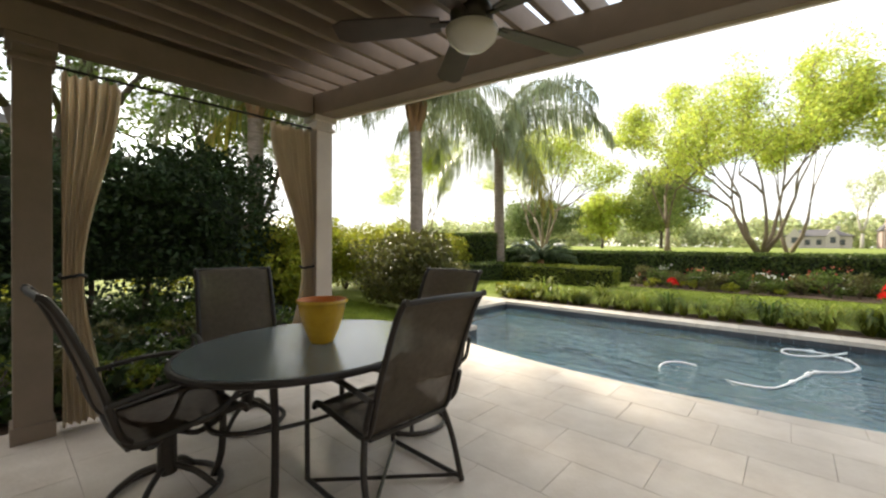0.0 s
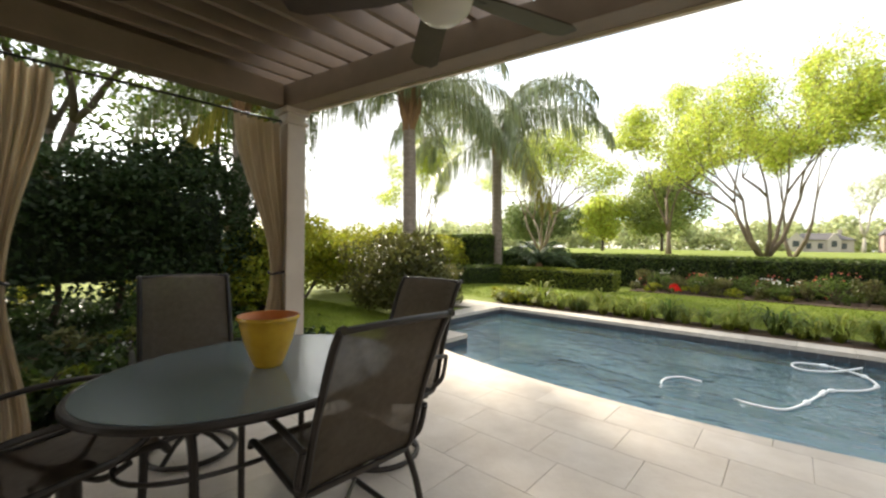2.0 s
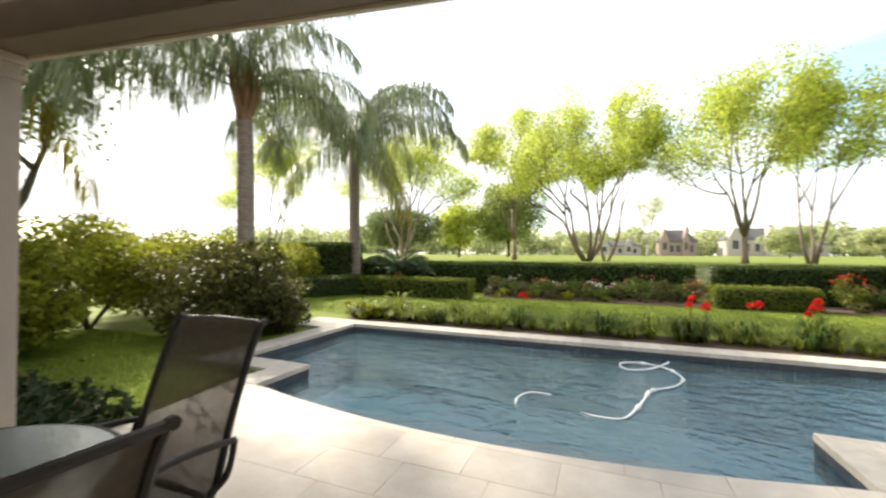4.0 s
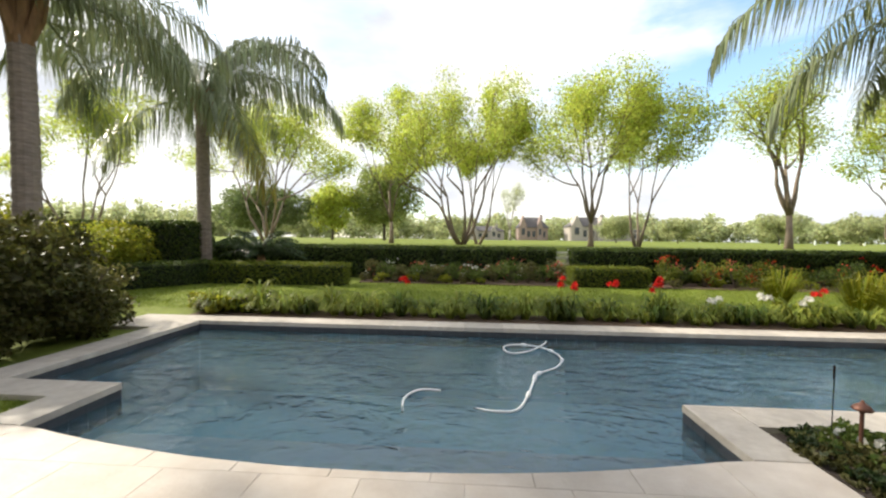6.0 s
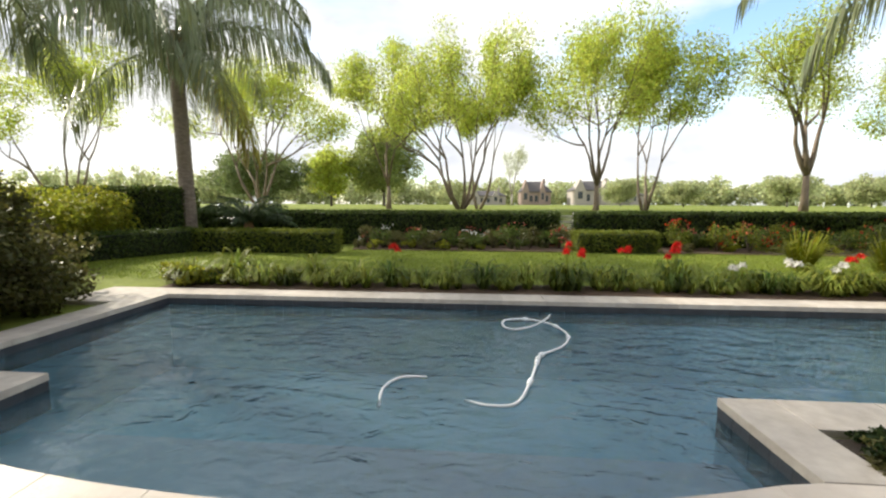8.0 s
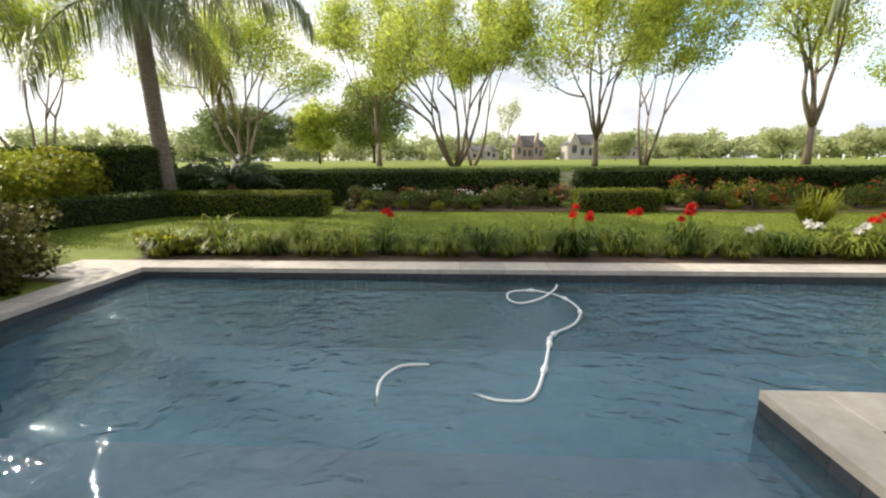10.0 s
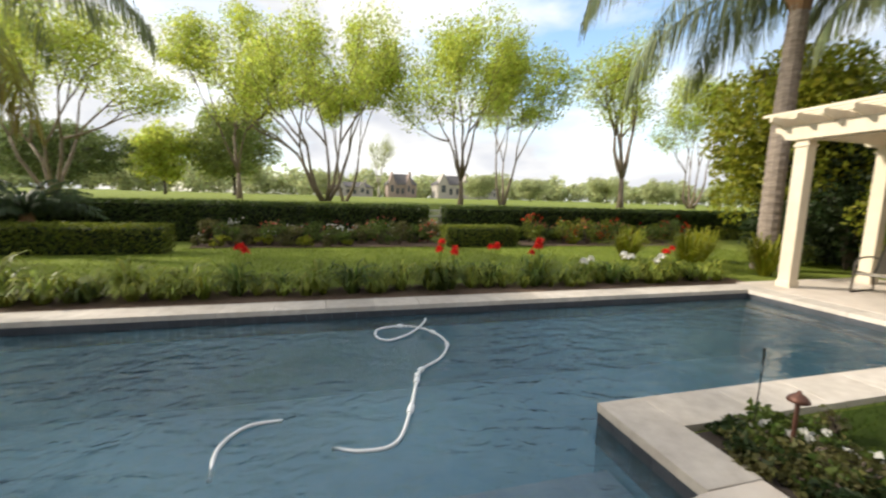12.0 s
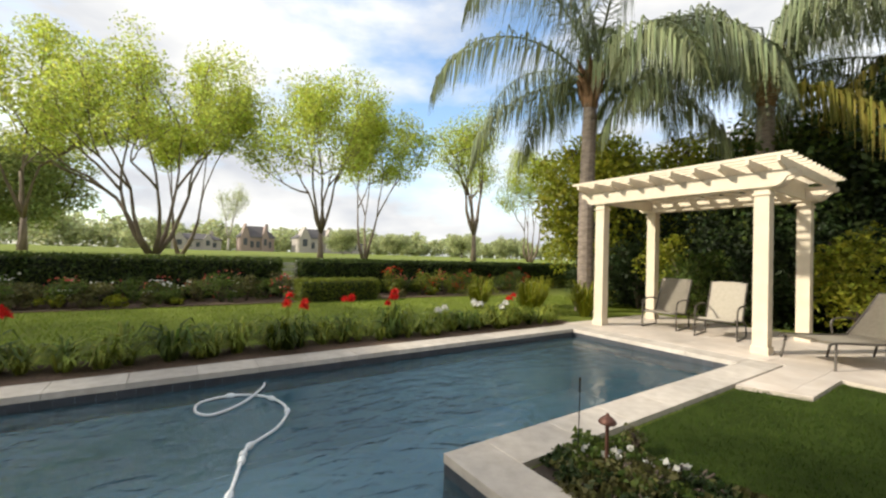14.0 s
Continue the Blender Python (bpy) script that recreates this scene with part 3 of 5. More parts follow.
clipped_hedge("tall dark clipped hedge along the golf course", -7.0, 7.52, 7.9, 8.7, 1.10, HEDGELEAF, 34000, 0.075)
clipped_hedge("dark clipped hedge beside the garden gate", 8.10, 28.0, 7.9, 8.7, 1.10, HEDGELEAF, 40000, 0.075)
clipped_hedge("low clipped box hedge with a sunlit end", -4.2, 0.75, 5.3, 5.95, 0.60, BOXLEAF, 11000, 0.055)
clipped_hedge("low grey-green clipped hedge beside the lawn", -2.1, 2.1, -0.35, 0.35, 0.62, HEDGELEAF, 9000, 0.055, rot=pose(-4.6, 3.9, 0, 0, 0, 62))
clipped_hedge("small clipped box hedge block on the lawn", 7.70, 10.05, 6.2, 6.9, 0.56, BOXLEAF, 8000, 0.05)
clipped_hedge("tall rounded dark hedge by the palm trees", -9.5, -4.6, 5.9, 7.2, 1.85, HEDGELEAF, 15000, 0.09)

# ---- trees ----
def limb(bm, tips, p, d, length, rad, depth, r, spread, droop=0.0):
    pts, q, dd = [p.copy()], p.copy(), d.copy()
    for k in range(3):
        dd = (dd + Vector(r.normal(size=3)) * 0.13 + Vector((0, 0, 0.07 - droop))).normalized()
        q = q + dd * length / 3
        pts.append(q.copy())
    tube(bm, pts, [rad * (1 - 0.13 * k) for k in range(4)], 7 if depth > 1 else 5)
    if depth == 0:
        tips.append(q)
        return
    if depth <= 2 and length > 0.4:
        tips.append(q)
        tips.append((pts[1] + q) / 2)
    for k in range(2 if depth > 1 else 3):
        nd = (dd + Vector(r.normal(size=3)) * spread).normalized()
        if nd.z < 0.12:
            nd.z = 0.2
        limb(bm, tips, q, nd.normalized(), length * r.uniform(0.62, 0.85), rad * 0.6, depth - 1, r, spread, droop)


def crown_tree(name, label, x, y, h, w, stems, seed, leafm=None, n=10500, size=0.165, bark=None, crown_low=0.42, single=False, category="tree", group="", round_crown=False, vase=False):
    """A vase-shaped tree: bare stems forking upward into a broad crown of small leaves."""
    r = np.random.default_rng(seed)
    z = field_z(x, y) - 0.05
    t = thing(name, pose(x, y, z), label, category, group)
    bm, tips = bmesh.new(), []
    base_h = h * ((0.14 if vase else 0.22) if single else 0.06)
    rad = (0.0145 if vase else 0.018) * h if single else 0.0105 * h
    if single:
        tube(bm, [(0, 0, 0), (0.02, 0, base_h * 0.3), (0, 0.03, base_h)], [rad * 1.35, rad, rad * 0.85], 9)
    a0 = r.uniform(0, 6.28)
    for k in range(stems):
        a = a0 + 6.283 * k / stems + r.uniform(-0.3, 0.3)
        lean = (r.uniform(0.5, 0.95) if vase else r.uniform(0.30, 0.55)) if stems > 1 else 0.05
        d = Vector((math.cos(a) * lean, math.sin(a) * lean, 1)).normalized()
        st = Vector((math.cos(a) * 0.12, math.sin(a) * 0.12, 0)) if not single else Vector((0, 0, base_h * 0.95))
        limb(bm, tips, st, d, h * (0.27 if vase else 0.30), rad * (0.66 if vase and single else 1.0), 4 if vase else 3, r, 0.42 if vase else 0.33)
    # fit the limbs to the crown
    mz = max(q.z for q in tips)
    mr = max(math.hypot(q.x, q.y) for q in tips)
    sz, sr = h * 0.97 / mz, min(2.2, w * 0.46 / mr)
    for v in bm.verts:
        v.co.z *= sz
        f = smooth01(0, (0.3 if vase else 0.5) * h, v.co.z)
        v.co.x *= 1 + (sr - 1) * f
        v.co.y *= 1 + (sr - 1) * f
    part("trunk", bm, bark or BARK, t, smooth=True)
    tp = np.array([(q.x * sr, q.y * sr, q.z * sz) for q in tips])
    tp = tp[tp[:, 2] > crown_low * h]
    k = r.integers(0, len(tp), n)
    sp = np.array([w * 0.046, w * 0.046, h * 0.027]) if vase else np.array([w * 0.075, w * 0.075, h * 0.046])
    g = r.normal(size=(n, 3))
    g /= np.maximum(1, np.linalg.norm(g, axis=1) / 1.8)[:, None]
    p = tp[k] + g * sp * (0.7 + 0.6 * r.uniform(size=(len(tp), 1)))[k]
    if round_crown:
        p = blob_points(n, (0, 0, h * 0.58), (w * 0.52, w * 0.52, h * 0.44), r, shell=0.45, lumps=46)
    mesh_obj("crown", leaves("crown", p, size, 0.5, r=r), leafm or MYRTLE, t)
    return t


ML = "multi-stemmed crape myrtle tree in fresh yellow-green leaf"
crown_tree("myrtle_tree", "slender crape myrtle tree in pale spring leaf", -7.3, 16.0, 8.2, 11.0, 5, 21, n=21000, size=0.13, group="myrtle row", vase=True)
crown_tree("myrtle_tree", "straight-trunked tree in fresh yellow-green leaf", -0.35, 17.8, 9.6, 8.4, 4, 22, n=19000, size=0.13, group="myrtle row", vase=True, single=True)
crown_tree("myrtle_tree", ML, 4.0, 15.6, 9.6, 10.6, 6, 23, n=19600, size=0.13, group="myrtle row", vase=True)
crown_tree("myrtle_tree", ML, 4.95, 17.4, 9.2, 7.0, 2, 24, n=16000, size=0.13, group="myrtle row", vase=True)
crown_tree("myrtle_tree", ML, 10.6, 14.2, 9.0, 10.6, 5, 25, n=19600, size=0.13, group="myrtle row", vase=True, single=True)
crown_tree("myrtle_tree", ML, 13.5, 15.6, 8.6, 9.0, 3, 26, n=18000, size=0.13, group="myrtle row", vase=True)
crown_tree("myrtle_tree", "thin tree with a sparse pale green crown", 20.7, 15.0, 9.0, 6.6, 4, 27, n=11000, size=0.13, group="myrtle row", single=True)
crown_tree("myrtle_tree", "thin leaning tree in sparse pale leaf", 27.5, 16.5, 9.0, 6.8, 4, 28, n=13000, size=0.13, group="myrtle row", vase=True)
crown_tree("myrtle_tree", "spreading tree in sparse pale spring leaf", -16.6, 14.0, 8.6, 8.0, 4, 29, n=16000, size=0.13, group="myrtle row", vase=True)


# ---- palms ----
def frond_mesh(name, length, rise, droop, seed, pairs=92, leaf=0.80):
    """A feather frond: arching midrib and long hanging leaflets."""
    r = np.random.default_rng(seed)
    pts, p, ang = [], np.array([0.0, 0.0, 0.0]), rise
    steps = 24
    for k in range(steps + 1):
        pts.append(p.copy())
        p = p + np.array([math.cos(ang), 0, math.sin(ang)]) * length / steps
        ang -= droop / steps * (0.5 + 1.1 * k / steps)
    pts = np.array(pts)
    V, Q = [], []
    for k in range(steps):                     # midrib: a slim three-sided bar
        wd, wd2 = 0.024 * (1 - k / steps) + 0.005, 0.024 * (1 - (k + 1) / steps) + 0.005
        b = len(V)
        for q, w_ in ((pts[k], wd), (pts[k + 1], wd2)):
            V += [q + (0, w_, 0), q + (0, -w_, 0), q + (0, 0, -w_ * 1.2)]
        Q += [(b, b + 1, b + 4, b + 3), (b + 1, b + 2, b + 5, b + 4), (b + 2, b, b + 3, b + 5)]
    for i in range(pairs):
        s = 0.12 + 0.88 * (i + r.uniform(-0.3, 0.3)) / pairs
        s = min(max(s, 0.1), 0.995)
        f = s * steps
        k = min(int(f), steps - 1)
        base = pts[k] + (pts[k + 1] - pts[k]) * (f - k)
        tan = pts[k + 1] - pts[k]
        tan = tan / np.linalg.norm(tan)
        L = leaf * (0.45 + 0.75 * math.sin(math.pi * min(1, s * 0.85 + 0.12))) * r.uniform(0.8, 1.15)
        for side in (-1, 1):
            out = np.array([0, side, 0]) * r.uniform(0.5, 1.0) + tan * r.uniform(0.35, 0.75) + np.array([0, 0, r.uniform(-0.7, 0.25)])
            out /= np.linalg.norm(out)
            mid = base + out * L * 0.30
            o2 = out * 0.30 + np.array([0, 0, -1.0]) * r.uniform(0.9, 1.6)
            o2 /= np.linalg.norm(o2)
            tip = mid + o2 * L * 0.70
            wv = np.cross(out, (0, 0, 1.0))
            wv = wv / (np.linalg.norm(wv) + 1e-6) * 0.0125
            b = len(V)
            V += [base - wv * 0.5, base + wv * 0.5, mid + wv, mid - wv, tip + wv * 0.12, tip - wv * 0.12]
            Q += [(b, b + 1, b + 2, b + 3), (b + 3, b + 2, b + 4, b + 5)]
    return raw_mesh(name, np.array(V), np.array(Q))


FRONDS = [frond_mesh("frond", 3.3, 1.05, 2.3, 1), frond_mesh("frond", 3.5, 0.70, 2.1, 2), frond_mesh("frond", 3.4, 0.38, 1.8, 3), frond_mesh("frond", 3.1, 0.0, 1.45, 4), frond_mesh("frond", 3.0, 1.35, 1.9, 5)]
OLD = [frond_mesh("old_frond", 2.9, -0.35, 1.1, 6), frond_mesh("old_frond", 2.6, -0.75, 0.7, 7)]
for f_ in FRONDS:
    f_.materials.append(PALMLEAF)
for f_ in OLD:
    f_.materials.append(PALMYELLOW)


def palm(label, x, y, h, rad, turn, scale=1.0, old=2, n=17, seed=0, az=None):
    r = np.random.default_rng(seed + 300)
    p = thing("queen_palm", pose(x, y, -0.04), label, "palm", "queen palms")
    bm = bmesh.new()
    k = int(h / 0.09)
    pts = [(0.05 * math.sin(i / k * 3 + seed), 0.04 * math.sin(i / k * 2.2), h * i / k) for i in range(k + 1)]
    rr = [rad * (1.35 - 0.35 * smooth01(0, 0.12, i / k) - 0.12 * i / k) * (1.0 + (0.035 if i % 2 else -0.02)) for i in range(k + 1)]
    tube(bm, pts, rr, 12)
    part("trunk", bm, PALMBARK, p)
    tx, ty = pts[-1][0], pts[-1][1]
    bm = bmesh.new()
    for i in range(16):                        # old leaf bases and fibre
        a = i * 2.4
        zz = h - 0.05 + 0.05 * i
        c, s = math.cos(a), math.sin(a)
        tube(bm, [(tx + c * rad * 0.55, ty + s * rad * 0.55, zz - 0.3), (tx + c * rad * 1.15, ty + s * rad * 1.15, zz), (tx + c * rad * 1.7, ty + s * rad * 1.7, zz + 0.42)], [0.09, 0.085, 0.03], 6)
    tube(bm, [(tx, ty, h - 0.4), (tx, ty, h + 0.2), (tx, ty, h + 1.0)], [rad * 0.9, rad * 1.15, rad * 0.3], 10)
    part("crown_shaft", bm, FIBRE, p, "brown fibrous old leaf bases")
    for i in range(n):
        a = turn + i * 2.399 + r.uniform(-0.2, 0.2)
        me = FRONDS[(4, 0, 1, 2, 0, 1, 3, 2, 1)[i % 9]]
        o = mesh_obj("frond", me, None, p)
        o.matrix_basis = Matrix.Translation((tx, ty, h + 0.55 - 0.02 * i)) @ Matrix.Rotation(a, 4, "Z") @ Matrix.Rotation(r.uniform(-0.25, 0.25), 4, "X") @ Matrix.Scale(scale * r.uniform(0.88, 1.1), 4)
    for i in range(old):
        o = mesh_obj("old_frond", OLD[i % 2], None, p, "yellowing hanging palm frond")
        a = (az if az is not None else turn) + i * 2.2
        o.matrix_basis = Matrix.Translation((tx, ty, h + 0.2)) @ Matrix.Rotation(a, 4, "Z") @ Matrix.Scale(scale, 4)
    return p


palm("queen palm with a grey ringed trunk beside the lawn", -2.80, -0.30, 4.9, 0.19, 0.3, seed=1, scale=1.2, n=14, old=0, az=1.9)
palm("queen palm with arching fronds and one yellowing frond", -4.64, 6.7, 5.75, 0.23, 1.1, seed=2, az=-0.35, scale=1.6, n=18, old=1)
palm("dark queen palm beside the tall shrub screen", -4.4, -4.0, 4.7, 0.19, 2.0, seed=3, scale=1.15, n=16)
palm("queen palm with pale hanging fronds behind the garden pergola", 14.2, 1.8, 6.0, 0.21, 0.6, seed=4, scale=1.52, old=0, n=17)
palm("queen palm with yellowing fronds over the garden pergola", 16.4, -1.5, 5.6, 0.20, 1.7, seed=5, scale=1.4, old=2, az=-1.75, n=17)
palm("queen palm behind the lounge chairs", 18.5, -4.0, 6.5, 0.20, 2.3, seed=6, scale=1.1)

# cycad
cy = thing("cycad", pose(-2.62, 6.75, -0.04), "dark green sago cycad with stiff arching leaves", "cycad")
bm = bmesh.new()
tube(bm, [(0, 0, -0.02), (0, 0, 0.5), (0, 0, 0.86)], [0.22, 0.2, 0.1], 10)
part("trunk", bm, FIBRE, cy)
CYF = [frond_mesh("cycad_leaf", 1.15, 1.0, 1.3, 11, 42, 0.17), frond_mesh("cycad_leaf", 1.2, 0.5, 1.0, 12, 42, 0.17)]
for f_ in CYF:
    f_.materials.append(CYCADLEAF)
for i in range(30):
    o = mesh_obj("cycad_leaf", CYF[i % 2], None, cy)
    o.matrix_basis = Matrix.Translation((0, 0, 0.84)) @ Matrix.Rotation(i * 2.399, 4, "Z") @ Matrix.Rotation(0.2 * math.sin(i * 3.3), 4, "Y") @ Matrix.Scale(1.15 + 0.25 * ((i * 7) % 5) / 5, 4)

# ---- left side: shrub screen, oaks, planting ----
scr = thing("shrub_screen", pose(0, 0, 0), "tall dense dark evergreen shrub screen along the garden side", "hedge")
# added solid box that blocks light through the screen, coloured as inner shade
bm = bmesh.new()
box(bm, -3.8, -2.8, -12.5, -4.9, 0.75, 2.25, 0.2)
part("core", bm, HEDGESHADE, scr)
pts = [box_points(26000, -4.1, -2.4, -13.0, -4.5, 0.5, 2.55, 0.30, "xXyYZ")]
for k in range(26):
    pts.append(blob_points(900, (rng.uniform(-3.8, -2.5), rng.uniform(-13, -4.7), rng.uniform(1.4, 2.9)), (0.75, 0.8, 0.6)))
mesh_obj("foliage", leaves("foliage", np.concatenate(pts), 0.11, 0.45), DARKLEAF, scr)
for k in range(11):
    bm = bmesh.new()
    y = -12.6 + k * 0.78
    tube(bm, [(-3.3, y, -0.05), (-3.25 + 0.2 * math.sin(k * 2.1), y + 0.1, 0.5), (-3.3, y + 0.15 * math.sin(k), 1.2)], [0.05, 0.045, 0.04], 6)
    part("stem", bm, OAKBARK, scr)
crown_tree("oak_tree", "spreading oak with bare branching limbs and open crown", -7.5, -7.2, 9.0, 10.0, 5, 41, OAKLEAF, 7500, 0.18, OAKBARK, 0.30, single=True)
crown_tree("oak_tree", "oak with an open olive-green crown behind the shrubs", -8.6, -2.4, 8.0, 9.0, 5, 42, OAKLEAF, 6500, 0.18, OAKBARK, 0.28, single=True)
for k, (x, y, w, h) in enumerate(((-5.9, -9.6, 1.6, 1.1), (-6.0, -7.6, 1.8, 1.2), (-6.2, -5.6, 1.7, 1.1), (-5.7, -11.4, 1.5, 1.0))):
    shrub("sunlit yellow-green shrub behind the screen", x, y, w, h, LITLEAF, 1500, 0.10, group="sunlit shrubs")
for k, (x, y, w, h, m_) in enumerate(((-4.4, -2.4, 3.0, 2.1, LITLEAF), (-5.2, -0.9, 3.0, 2.1, LITLEAF), (-5.6, 0.9, 3.0, 2.1, LITLEAF), (-5.9, 2.6, 2.9, 1.9, LITLEAF), (-6.4, 4.4, 2.8, 1.9, LITLEAF), (-3.0, -4.1, 2.2, 1.6, LITLEAF))):
    shrub("yellow-green evergreen shrub in the side border, sunlight put into its leaf colour", x, y, w, h, m_, 9500, 0.10, group="border shrubs", lumps=34)
shrub("loose olive-green arching shrub beside the pool coping", -1.62, -1.80, 2.5, 1.68, OLIVELEAF, 13000, 0.085, lumps=36)
shrub("loose olive shrub with fine twiggy foliage", -1.85, -0.3, 1.7, 1.2, DRYLEAF, 4200, 0.08, lumps=26)
shrub("low spreading skirt of the olive shrub at the coping", -0.95, -2.35, 1.25, 0.85, OLIVELEAF, 3600, 0.08, lumps=24, group="coping shrubs")
shrub("low spreading skirt of the olive shrub at the coping", -1.0, -1.1, 1.15, 0.75, OLIVELEAF, 3200, 0.08, lumps=24, group="coping shrubs")
# low planting between patio and screen
for k in range(20):
    x, y = -2.2 + 2.9 * rng.uniform(), -9.6 + k * 0.215
    s_ = shrub("low leafy perennial with pale flower heads", x, y, 0.5 + 0.25 * rng.uniform(), 0.34 + 0.22 * rng.uniform(), (DRYLEAF, OAKLEAF, BOXLEAF)[k % 3], 420, 0.075, name="perennial", category="plant", group="side border perennials", lumps=10,
               parts=(("bloom", WHITEPETAL, 14, 0.035),) if k % 2 else ())

# green groundcover; DARKLEAF also puts the deep shade here into its colour
r_ = np.random.default_rng(55)
gp = np.stack([r_.uniform(-6.3, 1.5, 30000), r_.uniform(-12.9, -4.5, 30000), np.abs(r_.normal(0, 0.11, 30000))], 1)
gp = gp[(gp[:, 0] < 1.0) & (gp[:, 1] < -4.6)]
tagged(mesh_obj("groundcover_mat", leaves("groundcover_mat", gp, 0.11, 0.5, r=r_), DARKLEAF), "green groundcover under the shrubs, leaf colour deepened for the shade", "plant", kind="stuff")
# neighbour house beyond the side border
nh = thing("neighbour_house", pose(-17.0, -13.1, 0, 0, 0, 0) @ Matrix.Diagonal((1, 1, 1.58, 1)), "pale rendered neighbour house with a dark shingle roof", "house")
bm = bmesh.new()
box(bm, -5, 5, -5, 5, -0.1, 3.0)
part("wall", bm, STUCCO, nh)
bm = bmesh.new()
for q in (((-5.6, -5.6, 2.95), (5.6, -5.6, 2.95), (0, -0.6, 5.6)), ((5.6, -5.6, 2.95), (5.6, 5.6, 2.95), (0, 0.6, 5.6), (0, -0.6, 5.6)), ((5.6, 5.6, 2.95), (-5.6, 5.6, 2.95), (0, 0.6, 5.6)), ((-5.6, 5.6, 2.95), (-5.6, -5.6, 2.95), (0, -0.6, 5.6), (0, 0.6, 5.6)), ((-5.6, -5.6, 2.95), (-5.6, 5.6, 2.95), (5.6, 5.6, 2.95), (5.6, -5.6, 2.95))):
    bm.faces.new([bm.verts.new(p) for p in q])
bmesh.ops.remove_doubles(bm, verts=bm.verts, dist=0.001)
part("roof", bm, SHINGLE, nh)

# ---- right side: dense trees behind the garden pergola ----
# first two in LITLEAF, the rest darker: sun and shade put into leaf colour
for k, (x, y, h, w, m_) in enumerate(((17.2, 3.6, 6.0, 4.6, LITLEAF), (19.5, 1.2, 6.0, 6.0, LITLEAF), (19.0, -1.8, 6.0, 6.0, OAKLEAF), (18.6, -4.6, 6.4, 6.0, DARKLEAF), (18.0, -7.6, 7.6, 6.0, OAKLEAF), (21.5, 4.6, 6.4, 5.5, OAKLEAF))):
    t_ = crown_tree("screen_tree", "tall dense evergreen tree screening the garden end", x, y, h, w, 5, 60 + k, m_, 17000, 0.17, OAKBARK, 0.12, single=True, group="screen trees", round_crown=True)
for k in range(13):
    y = -9.0 + k * 0.95
    shrub("leafy evergreen shrub behind the garden pergola", 15.75 + 0.5 * math.sin(k * 1.9), y, 1.6, 1.5 + 0.9 * ((k * 5) % 4) / 3, (DARKLEAF, OAKLEAF, LITLEAF, DARKLEAF)[k % 4], 2300, 0.11, group="pergola shrubs", lumps=20)
bs = thing("shrub_screen", pose(0, 0, 0), "dark evergreen screen at the garden's end", "hedge")
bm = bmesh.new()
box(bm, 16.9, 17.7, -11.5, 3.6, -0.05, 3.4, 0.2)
part("core", bm, HEDGESHADE, bs)
mesh_obj("foliage", leaves("foliage", box_points(26000, 16.6, 18.0, -12, 4.0, 0.0, 3.7, 0.35, "xyYZ"), 0.14, 0.5), DARKLEAF, bs)
for k, (x, y) in enumerate(((12.35, 2.2), (13.3, 1.2), (11.7, 3.4), (13.6, 3.0))):   # arching grass-like clumps
    g_ = thing("grass_clump", pose(x, y, -0.04), "arching yellow-green strap-leaved clump", "plant", "strap clumps")
    V, Q = [], []
    for i in range(260):
        a, L, up = rng.uniform(0, 6.28), rng.uniform(0.6, 1.15), rng.uniform(0.9, 1.9)
        d = np.array([math.cos(a), math.sin(a), 0])
        wv = np.array([-math.sin(a), math.cos(a), 0]) * 0.011
        b0 = d * rng.uniform(0, 0.12)
        p1 = b0 + d * L * 0.3 + np.array([0, 0, L * up * 0.45])
        p2 = b0 + d * L * 0.75 + np.array([0, 0, L * up * 0.42])
        b = len(V)
        V += [b0 - wv, b0 + wv, p1 + wv, p1 - wv, p2 + wv * 0.2, p2 - wv * 0.2]
        Q += [(b, b + 1, b + 2, b + 3), (b + 3, b + 2, b + 4, b + 5)]
    mesh_obj("foliage", raw_mesh("foliage", np.array(V), np.array(Q)), LITLEAF, g_)

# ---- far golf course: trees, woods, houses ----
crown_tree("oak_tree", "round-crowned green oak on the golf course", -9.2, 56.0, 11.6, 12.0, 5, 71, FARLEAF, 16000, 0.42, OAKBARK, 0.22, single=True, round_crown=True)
crown_tree("oak_tree", "small round tree on the golf course", -16.2, 52.0, 8.8, 7.6, 4, 72, MYRTLE, 9000, 0.36, OAKBARK, 0.25, single=True, round_crown=True)
crown_tree("oak_tree", "dark round oak on the golf course", -25.2, 48.0, 7.6, 13.0, 5, 73, mat("mid_oak_leaf", (0.20, 0.25, 0.09), (0.14, 0.18, 0.06), scale=1, bump=0, island=0.4, hue=0.02, transl=0.45), 13000, 0.40, OAKBARK, 0.15, single=True, round_crown=True)
# haze painted in: leaf and twig colours are paled
crown_tree("oak_tree", "bare-twigged tree far off, colours paled for haze", 14.5, 95.0, 15.0, 9.0, 4, 74, HAZELEAF, 2600, 0.3, mat("haze_paled_twig", (0.46, 0.41, 0.36), rough=0.9), 0.2, single=True)
wood = []
r_ = np.random.default_rng(91)
for k in range(280):
    x = -190 + 440 * (k + r_.uniform()) / 280
    y = r_.uniform(158, 200) - 0.10 * abs(x)
    hgt = r_.uniform(8, 13) + (4 if x < -25 else 0)
    wood.append(blob_points(300, (x, y, field_z(x, y) + hgt * 0.45), (r_.uniform(4, 8), 5, hgt * 0.55), r_, 0.4, 14))
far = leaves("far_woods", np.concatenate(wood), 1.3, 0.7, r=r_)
tagged(mesh_obj("far_woods", far, HAZELEAF), "belt of trees beyond the golf course, leaf colour paled for haze", "woods", kind="stuff")
